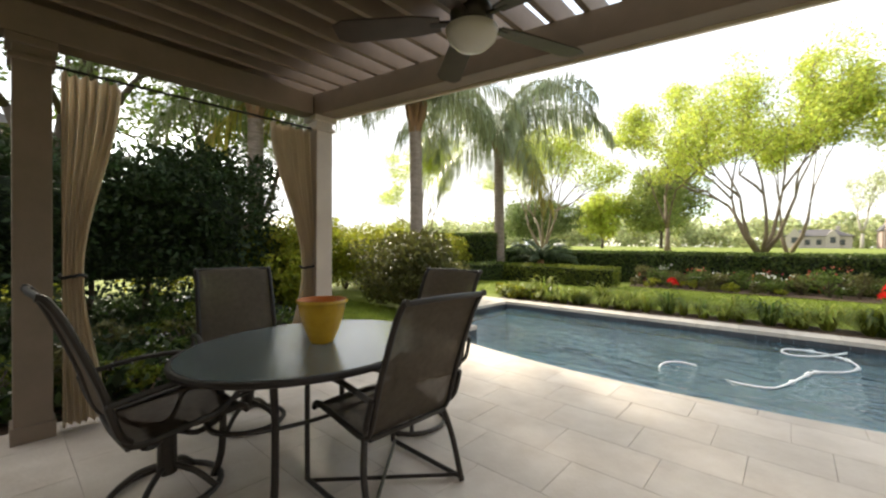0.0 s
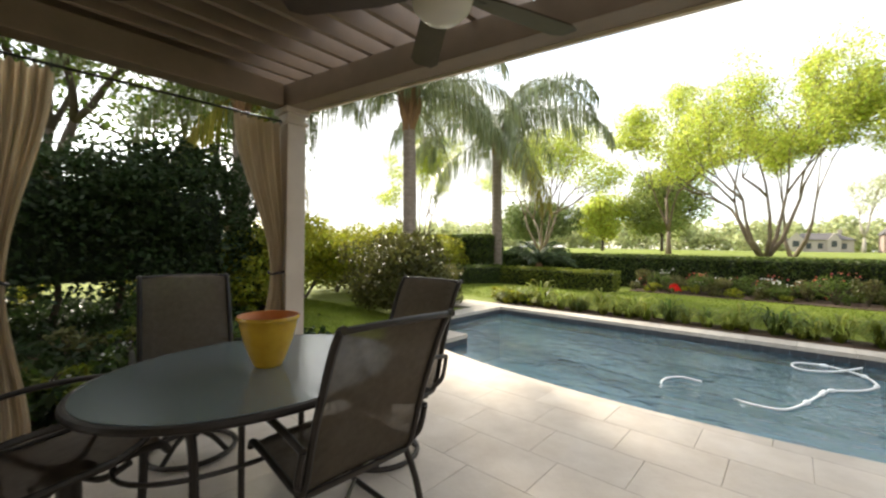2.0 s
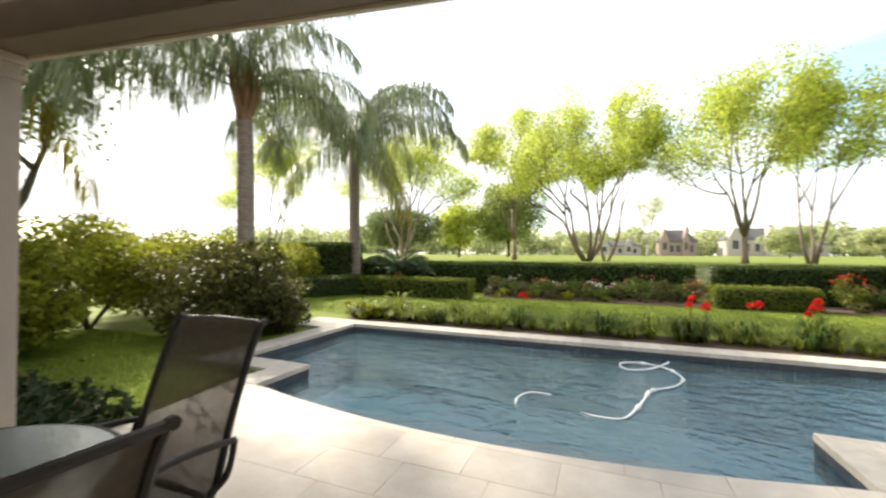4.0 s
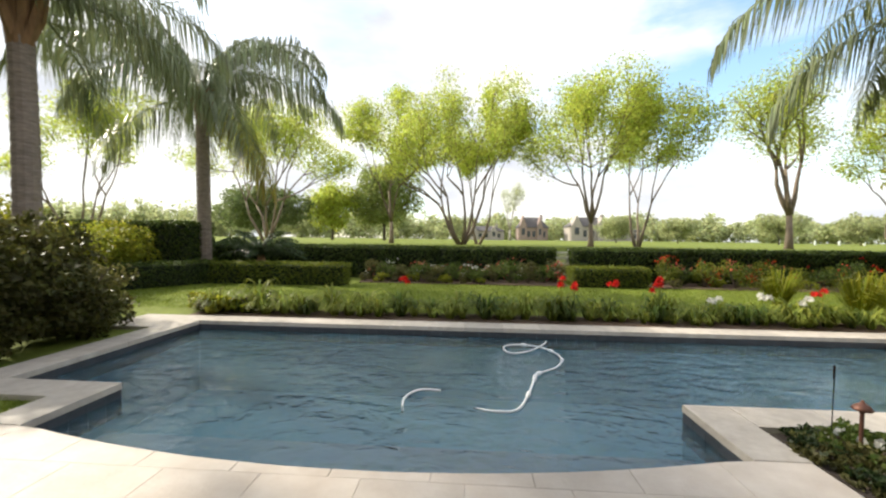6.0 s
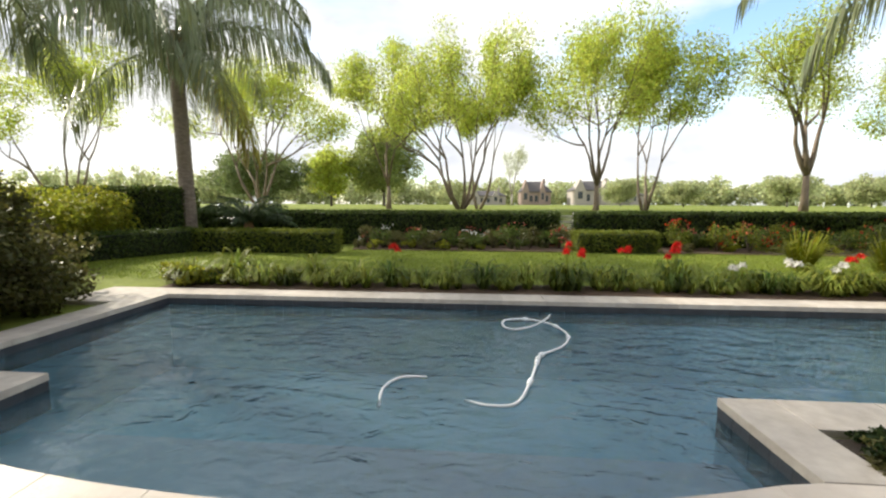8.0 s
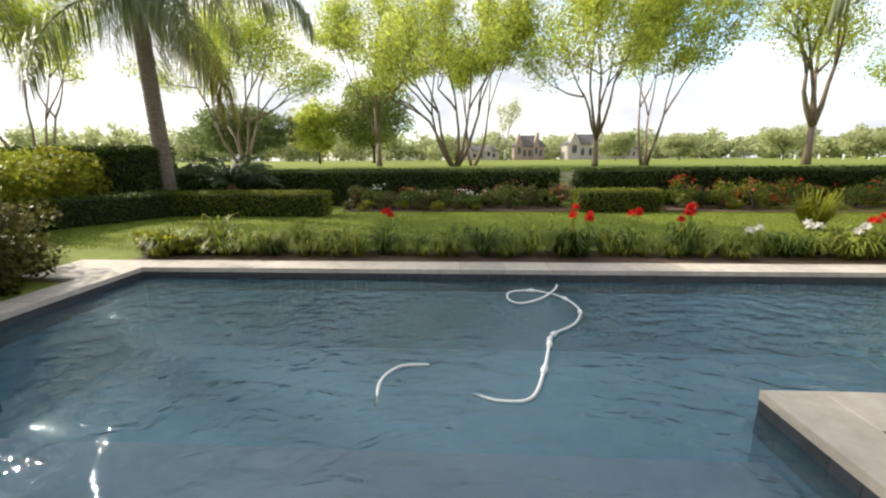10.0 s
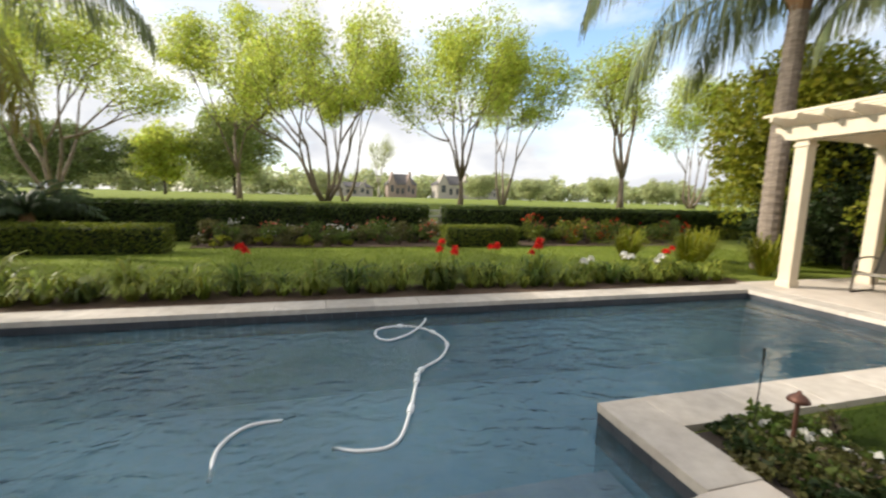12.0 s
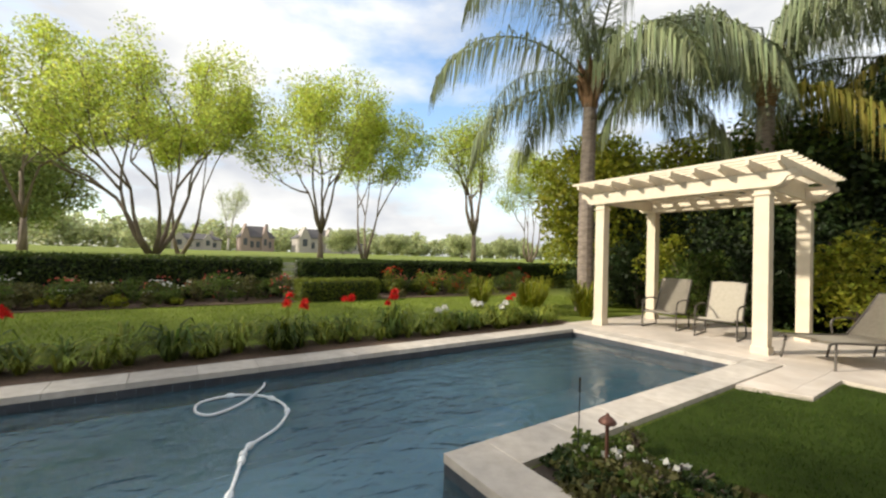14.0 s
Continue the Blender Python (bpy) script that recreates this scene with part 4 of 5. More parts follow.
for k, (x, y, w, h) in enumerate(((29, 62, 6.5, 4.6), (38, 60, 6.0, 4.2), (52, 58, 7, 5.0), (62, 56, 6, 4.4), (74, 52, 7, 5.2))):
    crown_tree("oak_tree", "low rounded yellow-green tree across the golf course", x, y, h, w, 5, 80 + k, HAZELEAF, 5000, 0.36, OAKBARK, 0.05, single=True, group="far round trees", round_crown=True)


def far_house(x, y, w, d, h, wallm, label, gable):
    z = field_z(x, y)
    hs = thing("house", pose(x, y, z), label, "house", "far houses")
    bm = bmesh.new()
    box(bm, -w / 2, w / 2, -d / 2, d / 2, 0, h)
    part("wall", bm, wallm, hs)
    bm = bmesh.new()
    prism(bm, [(-w / 2 - 0.4, -d / 2 - 0.4), (w / 2 + 0.4, -d / 2 - 0.4), (w / 2 + 0.4, d / 2 + 0.4), (-w / 2 - 0.4, d / 2 + 0.4)], h, h + 0.2)
    lo = [bm.verts.new(p) for p in ((-w / 2 - 0.4, -d / 2 - 0.4, h + 0.2), (w / 2 + 0.4, -d / 2 - 0.4, h + 0.2), (w / 2 + 0.4, d / 2 + 0.4, h + 0.2), (-w / 2 - 0.4, d / 2 + 0.4, h + 0.2))]
    a, b = bm.verts.new((-w / 4, 0, h + gable)), bm.verts.new((w / 4, 0, h + gable))
    for f in ((lo[0], lo[1], b, a), (lo[1], lo[2], b), (lo[2], lo[3], a, b), (lo[3], lo[0], a)):
        bm.faces.new(f)
    roof_ = part("roof", bm, SHINGLE, hs)
    bm = bmesh.new()
    box(bm, w * 0.28, w * 0.28 + 0.9, -0.5, 0.5, h, h + gable + 1.0)
    part("chimney", bm, wallm, roof_)
    for g0, gw, gh in ((-w / 2 + 0.3, w * 0.26, 1.15), (w * 0.12, w * 0.2, 0.95)):       # steep front gables
        bm = bmesh.new()
        v = [bm.verts.new((gx_, yy, zz)) for yy in (-d / 2 - 0.8, 0) for gx_, zz in ((g0, 0), (g0 + gw, 0), (g0 + gw, h), (g0 + gw / 2, h + gable * gh), (g0, h))]
        bm.faces.new(v[:5])
        bm.faces.new(v[5:][::-1])
        for i in range(5):
            bm.faces.new((v[i], v[(i + 1) % 5], v[5 + (i + 1) % 5], v[5 + i]))
        gb = part("gable", bm, wallm, hs)
        bm = bmesh.new()
        box(bm, g0 + gw * 0.3, g0 + gw * 0.7, -d / 2 - 0.88, -d / 2 - 0.8, h * 0.45, h * 0.95)
        part("window", bm, DARKGLASS, gb)
    for i in range(4):
        wx = -w * 0.15 + i * w * 0.17
        bm = bmesh.new()
        box(bm, wx - 0.55, wx + 0.55, -d / 2 - 0.06, -d / 2, h * 0.3, h * 0.75)
        part("window", bm, DARKGLASS, hs)


far_house(28.0, 148, 11, 9, 4.8, BRICK, "red brick house with steep gables across the golf course", 4.2)
far_house(47.0, 140, 15, 9, 5.0, STUCCO, "pale stone house with a gabled front across the golf course", 3.6)
far_house(61.0, 150, 13, 9, 3.6, STUCCO, "long low pale house across the golf course", 2.4)
far_house(10.5, 152, 14, 9, 3.4, STUCCO, "low pale house between distant trees", 2.2)
bm = bmesh.new()
lathe(bm, [(0.14, 0), (0.14, 0.75), (0.10, 0.8)], 10)
pm = part("marker_post", bm, WHITEPLASTIC)
pm.matrix_basis = pose(58, 66, field_z(58, 66))
tagged(pm, "small white marker post on the golf course", "post", "marker posts")
for k in range(13):
    x, y = 60 + k * 3.1, 66 - k * 0.9
    copy_thing(pm, pose(x, y, field_z(x, y)))

# ---- garden gate ----
gate = thing("garden_gate", pose(7.81, 8.35, -0.02) @ Matrix.Diagonal((0.9, 1, 1, 1)), "narrow pale metal garden gate between hedges", "gate")
GATEM = mat("pale_gate_metal", (0.66, 0.63, 0.57), rough=0.5, metal=0.2)
for x in (-0.30, 0.30):
    bm = bmesh.new()
    box(bm, x - 0.025, x + 0.025, -0.025, 0.025, 0, 1.12, 0.004)
    part("post", bm, GATEM, gate)
for i in range(6):
    bm = bmesh.new()
    tube(bm, [(-0.22 + i * 0.088, 0, 0.1), (-0.22 + i * 0.088, 0, 1.02)], 0.016, 6)
    part("bar", bm, GATEM, gate)
for z in (0.12, 0.35, 0.58, 0.8, 1.0):
    bm = bmesh.new()
    box(bm, -0.275, 0.275, -0.014, 0.014, z - 0.024, z + 0.024, 0.003)
    part("rail", bm, GATEM, gate)

# ---- mulch beds ----
def bed(poly, label, z=-0.015, m=SOIL):
    bm = bmesh.new()
    prism(bm, poly, -0.08, z)
    return tagged(part("flower_bed", bm, m), label, "bed", kind="structure")


bed([(-0.6, 0.42), (12.1, 0.42), (12.1, 1.32), (-0.6, 1.28)], "brown mulched flower bed along the pool coping")
bed([(0.9, 6.35), (7.6, 6.3), (7.6, 7.85), (0.9, 7.85)], "brown mulched rose bed in front of the hedge")
bed([(10.2, 6.3), (17, 6.0), (17, 7.85), (10.2, 7.85)], "brown mulched rose bed beside the box hedge")
# soil darkened: the tree shadow on this bed is put into the colour
bed([(6.775, -3.175), (7.50, -3.175), (7.66, -3.8), (7.45, -4.45), (6.775, -4.95)], "soil bed at the lawn corner, tree shadow put into its colour", m=mat("shaded_soil", (0.05, 0.036, 0.026), (0.028, 0.02, 0.015), rough=0.95, scale=22, bump=0.9, bscale=60))
# darker sheet laid over the ground: the shade on this plot is painted
bm = bmesh.new()
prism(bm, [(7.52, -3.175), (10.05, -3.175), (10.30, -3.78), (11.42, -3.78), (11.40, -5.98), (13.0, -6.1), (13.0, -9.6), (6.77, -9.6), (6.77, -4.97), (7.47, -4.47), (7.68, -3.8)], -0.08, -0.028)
tagged(part("pool_lawn", bm, SHADETURF), "mown lawn beside the pool, shade put into its dark green", "lawn", kind="structure")
bed([(-6.5, -13), (0.95, -13), (0.97, -8.24), (1.0, -5.24), (0.4, -4.6), (-3.2, -4.2), (-6.5, -4.6)], "shaded mulch bed under the shrubs", -0.02)


# ---- flower border ----
def strap_plant(seed, n, L0, arch, wid):
    r = np.random.default_rng(seed)
    V, Q = [], []
    for i in range(n):
        a, L, up = r.uniform(0, 6.28), L0 * r.uniform(0.6, 1.1), r.uniform(0.7, 1.4)
        d = np.array([math.cos(a), math.sin(a), 0])
        wv = np.array([-math.sin(a), math.cos(a), 0]) * wid
        b0 = d * r.uniform(0, 0.07)
        p1 = b0 + d * L * 0.22 * arch + np.array([0, 0, L * up * 0.55])
        p2 = b0 + d * L * 0.55 * arch + np.array([0, 0, L * up * 0.62])
        p3 = b0 + d * L * 0.85 * arch + np.array([0, 0, L * up * 0.38])
        b = len(V)
        V += [b0 - wv * .6, b0 + wv * .6, p1 + wv, p1 - wv, p2 + wv * .8, p2 - wv * .8, p3 + wv * 0.1, p3 - wv * 0.1]
        Q += [(b, b + 1, b + 2, b + 3), (b + 3, b + 2, b + 4, b + 5), (b + 5, b + 4, b + 6, b + 7)]
    return raw_mesh("foliage", np.array(V), np.array(Q))


LILY = [strap_plant(200 + k, 62, 0.40 + 0.08 * (k % 3), 0.95, 0.014) for k in range(5)]
for k, m_ in enumerate(LILY):
    m_.materials.append((LILYLEAF, LILYLEAF, BOXLEAF, LILYLEAF, OAKLEAF)[k])
r_ = np.random.default_rng(17)
k = 0
x = -0.55
while x < 12.0:
    for row in range(2):
        lily = thing("daylily", pose(x + r_.uniform(-0.12, 0.12), 0.88 + row * 0.30 + r_.uniform(-0.08, 0.08), -0.03, 0, 0, r_.uniform(0, 360)), "arching strap-leaved daylily clump in the poolside bed", "plant", "daylily border")
        lily.scale = (1, 1, 1)
        o = mesh_obj("foliage", LILY[k % 5], None, lily)
        o.scale = [r_.uniform(0.55, 1.3)] * 3
        k += 1
    x += 0.31


def bloom(tip, a, petal, stalk):
    """A six-petalled trumpet, facing outward."""
    bm = bmesh.new()
    c = bm.verts.new((0, 0, 0))
    edge_ = [bm.verts.new((0.030 * math.cos(i * 1.0472), 0.030 * math.sin(i * 1.0472), 0.035)) for i in range(6)]
    for i in range(6):
        g = (i + 0.5) * 1.0472
        tp_ = bm.verts.new((0.062 * math.cos(g), 0.062 * math.sin(g), 0.052))
        bm.faces.new((c, edge_[i], tp_, edge_[(i + 1) % 6]))
    bmesh.ops.transform(bm, matrix=Matrix.Translation(tip) @ Matrix.Rotation(a, 4, "Z") @ Matrix.Rotation(1.15, 4, "Y"), verts=bm.verts)
    part("bloom", bm, petal, stalk)


def red_lily(x, y, h, petal, label, n=5):
    f = thing("amaryllis", pose(x, y, -0.03, 0, 0, x * 77 % 360), label, "flower", "border amaryllis")
    r = np.random.default_rng(int(x * 31) + 400)
    me = strap_plant(int(x * 13) + 90, 26, h * 0.8, 0.7, 0.014)
    mesh_obj("foliage", me, OAKLEAF, f)
    for j in range(n):
        a, rr = r.uniform(0, 6.28), r.uniform(0, 0.11)
        tip = Vector((math.cos(a) * rr * 1.4, math.sin(a) * rr * 1.4, h * r.uniform(0.82, 1.05)))
        bm = bmesh.new()
        tube(bm, [(math.cos(a) * rr * 0.4, math.sin(a) * rr * 0.4, 0), tip], [0.008, 0.006], 5)
        st = part("stalk", bm, LILYLEAF, f)
        for q in range(3):
            bloom(tip, a + 2.1 * q, petal, st)


for x, y, h in ((6.18, 1.00, 0.72), (6.34, 0.92, 0.66), (7.04, 1.00, 0.74), (7.86, 0.92, 0.80), (7.78, 1.00, 0.68), (3.23, 1.00, 0.68), (10.54, 1.00, 0.66)):
    red_lily(x, y, h, REDPETAL, "red amaryllis with tall stalks in the poolside bed", 3)
for x, y, h in ((9.59, 0.98, 0.5), (8.73, 0.95, 0.45), (10.32, 0.95, 0.48)):
    red_lily(x, y, h, WHITEPETAL, "white amaryllis in the poolside bed", 3)
# leafy clumps at the pool's far corner
for x, y in ((-0.5, 0.95), (-0.15, 0.75), (0.3, 1.0), (-0.9, 1.2)):
    shrub("light green leafy perennial at the pool corner", x, y, 0.55, 0.36, LITLEAF, 420, 0.11, name="perennial", category="plant", group="corner perennials", lumps=12)
# roses in front of the hedge
k = 0
for x0, x1, n, m_, pet in ((1.2, 7.4, 13, DRYLEAF, PINKPETAL), (10.9, 16.6, 12, BOXLEAF, REDPETAL)):
    for i in range(n):
        x = x0 + (x1 - x0) * (i + rng.uniform(-0.3, 0.3)) / (n - 1)
        tall = 0.95 if (x > 10.5) else 0.80
        shrub("rose bush with scattered coral and red blooms", x, 7.2 + rng.uniform(-0.45, 0.3), 0.75 + 0.3 * rng.uniform(), tall * rng.uniform(0.7, 1.05), (m_, OAKLEAF)[i % 2], 900, 0.065, name="rose_bush", category="rose", group="rose bed", lumps=14,
              parts=(("bloom", (pet, WHITEPETAL if x < 9 else PINKPETAL, pet)[i % 3], 46 if x > 10 else 26, 0.065),))
        k += 1
for i in range(12):
    x = (1.0 + i * 0.55) if i < 8 else (11 + (i - 8) * 1.3)
    shrub("pale low edging perennial in the rose bed", x, 6.6 + rng.uniform(-0.1, 0.2), 0.5, 0.33, (DRYLEAF, LITLEAF)[i % 2], 380, 0.07, name="perennial", category="plant", group="rose bed edging", lumps=9, parts=(("bloom", WHITEPETAL, 12, 0.04),) if i % 3 == 0 else ())
# corner bed of the right lawn
for i in range(60):
    x, y = 6.86 + 0.68 * rng.uniform(), -4.75 + 1.52 * rng.uniform()
    shrub("low dark green groundcover plant in the corner bed", x, y, 0.36, 0.07 + 0.05 * rng.uniform(), (OAKLEAF, DARKLEAF, DRYLEAF)[i % 3], 330, 0.055, name="groundcover", category="plant", group="corner groundcover", lumps=9)
for i in range(7):
    x, y = 7.16 + 0.055 * i, -3.32 - 0.05 * i - 0.04 * ((i * 3) % 4)
    shrub("small pansy clump with pale lilac-white blooms", x, y, 0.2, 0.13, OAKLEAF, 90, 0.045, name="pansy", category="flower", group="pansies", lumps=6, parts=(("bloom", WHITEPETAL, 16, 0.05),))
shrub("thin twiggy young plant in the corner bed", 7.62, -3.4, 0.22, 0.24, DRYLEAF, 70, 0.05, name="twiggy_plant", category="plant", lumps=8)

# path light and stake
pl = thing("path_light", pose(7.16, -3.46, -0.02), "copper mushroom-capped garden path light", "lamp")
bm = bmesh.new()
lathe(bm, [(0.012, 0), (0.012, 0.30), (0.018, 0.31), (0.018, 0.325)], 12)
part("stem", bm, COPPER, pl)
bm = bmesh.new()
lathe(bm, [(0.054, 0.325), (0.057, 0.331), (0.046, 0.350), (0.026, 0.367), (0.014, 0.372), (0.008, 0.390)], 20)
part("cap", bm, COPPER, pl, "mushroom-shaped copper cap", True)
sk = thing("garden_stake", pose(7.16, -3.24, -0.02), "thin dark metal garden stake with leaf ornament", "ornament")
bm = bmesh.new()
tube(bm, [(0, 0, 0), (0.01, 0, 0.55)], 0.004, 6)
part("rod", bm, BLACKIRON, sk)
bm = bmesh.new()
prism(bm, [(-0.003, -0.002), (0.012, -0.002), (0.012, 0.002), (-0.003, 0.002)], 0.46, 0.56)
part("ornament", bm, BLACKIRON, sk)


# ---- furniture ----
def bar(bm, pts, r, n=8, sm=6):
    return tube(bm, curve_pts(pts, sm), r, n)


def sling_sheet(prof, w, thick=0.006, sag=0.012):
    """A fabric panel stretched between side rails: profile in y, z swept across x, slightly hollow."""
    bm = bmesh.new()
    pr = curve_pts([(0, y, z) for y, z in prof], 5)
    cols = 7
    g = [[None] * cols for _ in pr]
    for i, p in enumerate(pr):
        q = pr[min(i + 1, len(pr) - 1)] - pr[max(i - 1, 0)]
        nrm = Vector((0, -q.z, q.y)).normalized()
        for c in range(cols):
            u = c / (cols - 1) * 2 - 1
            g[i][c] = bm.verts.new(Vector((u * w / 2, p.y, p.z)) - nrm * sag * (1 - u * u))
    for i in range(len(pr) - 1):
        for c in range(cols - 1):
            bm.faces.new((g[i][c], g[i][c + 1], g[i + 1][c + 1], g[i + 1][c]))
    ret = bmesh.ops.solidify(bm, geom=bm.faces[:], thickness=thick)
    return bm


def dining_chair(swivel, sling=SLING, frame_m=BRONZE, label=""):
    """Sling armchair that faces +y; origin on the floor under the seat."""
    c = thing("patio_chair", pose(0, 0, 0), label, "chair", "patio dining chairs")
    W = 0.50
    part("seat", sling_sheet([(0.27, 0.415), (0.22, 0.435), (0.0, 0.405), (-0.2, 0.385)], W), sling, c, smooth=True)
    back = [(-0.2, 0.385), (-0.245, 0.46), (-0.30, 0.66), (-0.40, 0.93), (-0.455, 1.04), (-0.475, 1.055)]
    part("backrest", sling_sheet(back, W), sling, c, smooth=True)
    for s in (-1, 1):
        x = s * (W / 2 + 0.012)
        bm = bmesh.new()
        bar(bm, [(x, 0.285, 0.40), (x, 0.235, 0.437), (x, 0.0, 0.41), (x, -0.17, 0.39), (x, -0.235, 0.44), (x, -0.30, 0.66), (x, -0.40, 0.93), (x, -0.46, 1.045), (x, -0.49, 1.06)], 0.016)
        part("side_rail", bm, frame_m, c)
        bm = bmesh.new()
        xa = s * (W / 2 + 0.05)
        if swivel:
            bar(bm, [(xa, -0.29, 0.60), (xa, -0.05, 0.635), (xa, 0.17, 0.625), (xa, 0.25, 0.58), (xa, 0.20, 0.50), (xa, 0.10, 0.44), (x, 0.04, 0.41)], 0.014)
        else:
            bar(bm, [(xa, -0.29, 0.60), (xa, -0.05, 0.63), (xa, 0.20, 0.625), (xa, 0.275, 0.585), (xa, 0.29, 0.50), (xa, 0.285, 0.02)], 0.015)
        part("armrest", bm, frame_m, c)
        bm = bmesh.new()
        bar(bm, [(x, -0.205, 0.415), (xa, -0.25, 0.47), (xa, -0.29, 0.60)], 0.014)
        part("arm_bracket", bm, frame_m, c)
    for nm, y, z in (("top_rail", -0.475, 1.055), ("seat_front_rail", 0.275, 0.408), ("seat_back_rail", -0.21, 0.385)):
        bm = bmesh.new()
        bar(bm, [(-W / 2, y, z), (0, y - 0.012, z + 0.006), (W / 2, y, z)], 0.014)
        part(nm, bm, frame_m, c)
    if swivel:
        bm = bmesh.new()
        tube(bm, [(0.24 * math.cos(a * math.pi / 14), 0.24 * math.sin(a * math.pi / 14), 0.018) for a in range(28)], 0.016, 8, True)
        part("base_ring", bm, frame_m, c)
        bm = bmesh.new()
        lathe(bm, [(0.045, 0.10), (0.042, 0.30), (0.09, 0.32), (0.09, 0.335)], 14)
        part("swivel_post", bm, frame_m, c)
        for a in range(4):
            bm = bmesh.new()
            ca, sa = math.cos(a * 1.571 + 0.785), math.sin(a * 1.571 + 0.785)
            bar(bm, [(ca * 0.24, sa * 0.24, 0.02), (ca * 0.14, sa * 0.14, 0.10), (ca * 0.03, sa * 0.03, 0.14)], 0.015)
            part("base_arm", bm, frame_m, c)
        for s in (-1, 1):
            bm = bmesh.new()
            bar(bm, [(s * 0.26, 0.15, 0.40), (s * 0.17, 0.08, 0.33), (s * 0.06, 0.0, 0.328), (s * 0.17, -0.1, 0.33), (s * 0.26, -0.16, 0.375)], 0.014)
            part("spring_arm", bm, frame_m, c)
    else:
        for s in (-1, 1):
            x, xa = s * (W / 2 + 0.012), s * (W / 2 + 0.05)
            bm = bmesh.new()
            bar(bm, [(x, -0.19, 0.40), (xa, -0.24, 0.22), (xa, -0.31, 0.0)], 0.016)
            part("leg", bm, frame_m, c)
            bm = bmesh.new()
            bar(bm, [(xa, 0.285, 0.02), (xa, 0.0, 0.018), (xa, -0.30, 0.02)], 0.014)
            part("floor_rail", bm, frame_m, c)
        for a, b in ((-1, 1), (1, -1)):
            bm = bmesh.new()
            tube(bm, [(a * 0.29, 0.25, 0.022 if a < 0 else 0.034), (b * 0.29, -0.27, 0.022 if a < 0 else 0.034)], 0.011, 6)
            part("cross_stretcher", bm, frame_m, c)
    return c


ch = dining_chair(False, label="dark bronze patio armchair with brown sling back")
ch.matrix_basis = pose(3.38, -6.58, 0.012, 0, 0, 88) @ Matrix.Scale(1.02, 4)
sw = dining_chair(True, label="dark bronze swivel patio chair with brown sling seat")
sw.matrix_basis = pose(2.60, -7.42, 0.012, 0, 0, 2) @ Matrix.Scale(1.05, 4)
copy_thing(sw, pose(2.05, -6.78, 0.012, 0, 0, -100))
copy_thing(sw, pose(2.95, -5.95, 0.012, 0, 0, 182))

# oval glass table
tb = thing("patio_table", pose(2.83, -6.68, 0.012, 0, 0, 8) @ Matrix.Scale(0.985, 4), "oval patio table with pebbled glass top and bronze frame", "table")
TA, TBR = 0.65, 0.80
bm = bmesh.new()
top = [(TA * math.cos(2 * math.pi * k / 72), TBR * math.sin(2 * math.pi * k / 72)) for k in range(72)]
prism(bm, [(x * 0.985, y * 0.985) for x, y in top], 0.712, 0.722)
part("glass_top", bm, TABLEGLASS, tb, "pebbled tinted glass top")
bm = bmesh.new()
tube(bm, [(x, y, 0.703) for x, y in top], 0.019, 8, True)
part("rim", bm, BRONZE, tb)
for sx in (-1, 1):
    for sy in (-1, 1):
        bm = bmesh.new()
        bar(bm, [(sx * 0.30, sy * 0.50, 0.69), (sx * 0.26, sy * 0.46, 0.45), (sx * 0.26, sy * 0.46, 0.15), (sx * 0.29, sy * 0.49, 0.0)], 0.02)
        part("leg", bm, BRONZE, tb)
bm = bmesh.new()
tube(bm, [(0.37 * math.cos(2 * math.pi * k / 48), 0.65 * math.sin(2 * math.pi * k / 48), 0.40) for k in range(48)], 0.011, 6, True)
part("brace_ring", bm, BRONZE, tb)
for sy in (-1, 1):
    bm = bmesh.new()
    tube(bm, [(-0.46, sy * 0.5, 0.685), (0.46, sy * 0.5, 0.685)], 0.014, 6)
    part("cross_bar", bm, BRONZE, tb)
# glazed pot
pt = thing("flower_pot", pose(2.87, -6.66, 0.7235), "yellow glazed pot with an orange inside", "pot")
bm = bmesh.new()
lathe(bm, [(0.066, 0), (0.074, 0.012), (0.098, 0.07), (0.126, 0.145), (0.143, 0.22), (0.148, 0.250), (0.158, 0.254), (0.161, 0.264), (0.155, 0.272)], 36)
part("body", bm, GLAZE, pt, smooth=True)
bm = bmesh.new()
lathe(bm, [(0.154, 0.2725), (0.141, 0.270), (0.135, 0.22), (0.10, 0.09)], 36)
for f in [f for f in bm.faces if len(f.verts) > 4 and f.calc_center_median().z > 0.2]:
    bm.faces.remove(f)
part("inside", bm, TERRA, pt, "orange terracotta inside", True)
pt_body = pt.children[0].data
bmx = bmesh.new()
bmx.from_mesh(pt_body)
for f in [f for f in bmx.faces if len(f.verts) > 4 and f.calc_center_median().z > 0.2]:
    bmx.faces.remove(f)
bmx.to_mesh(pt_body)
bmx.free()

# ---- curtains and rod ----
rod = thing("curtain_rod", pose(0, 0, 0), "thin black iron curtain rod between the posts", "rod")
bm = bmesh.new()
tube(bm, [(1.235, -7.765, 2.56), (1.265, -5.795, 2.56)], 0.011, 8)
part("bar", bm, BLACKIRON, rod)


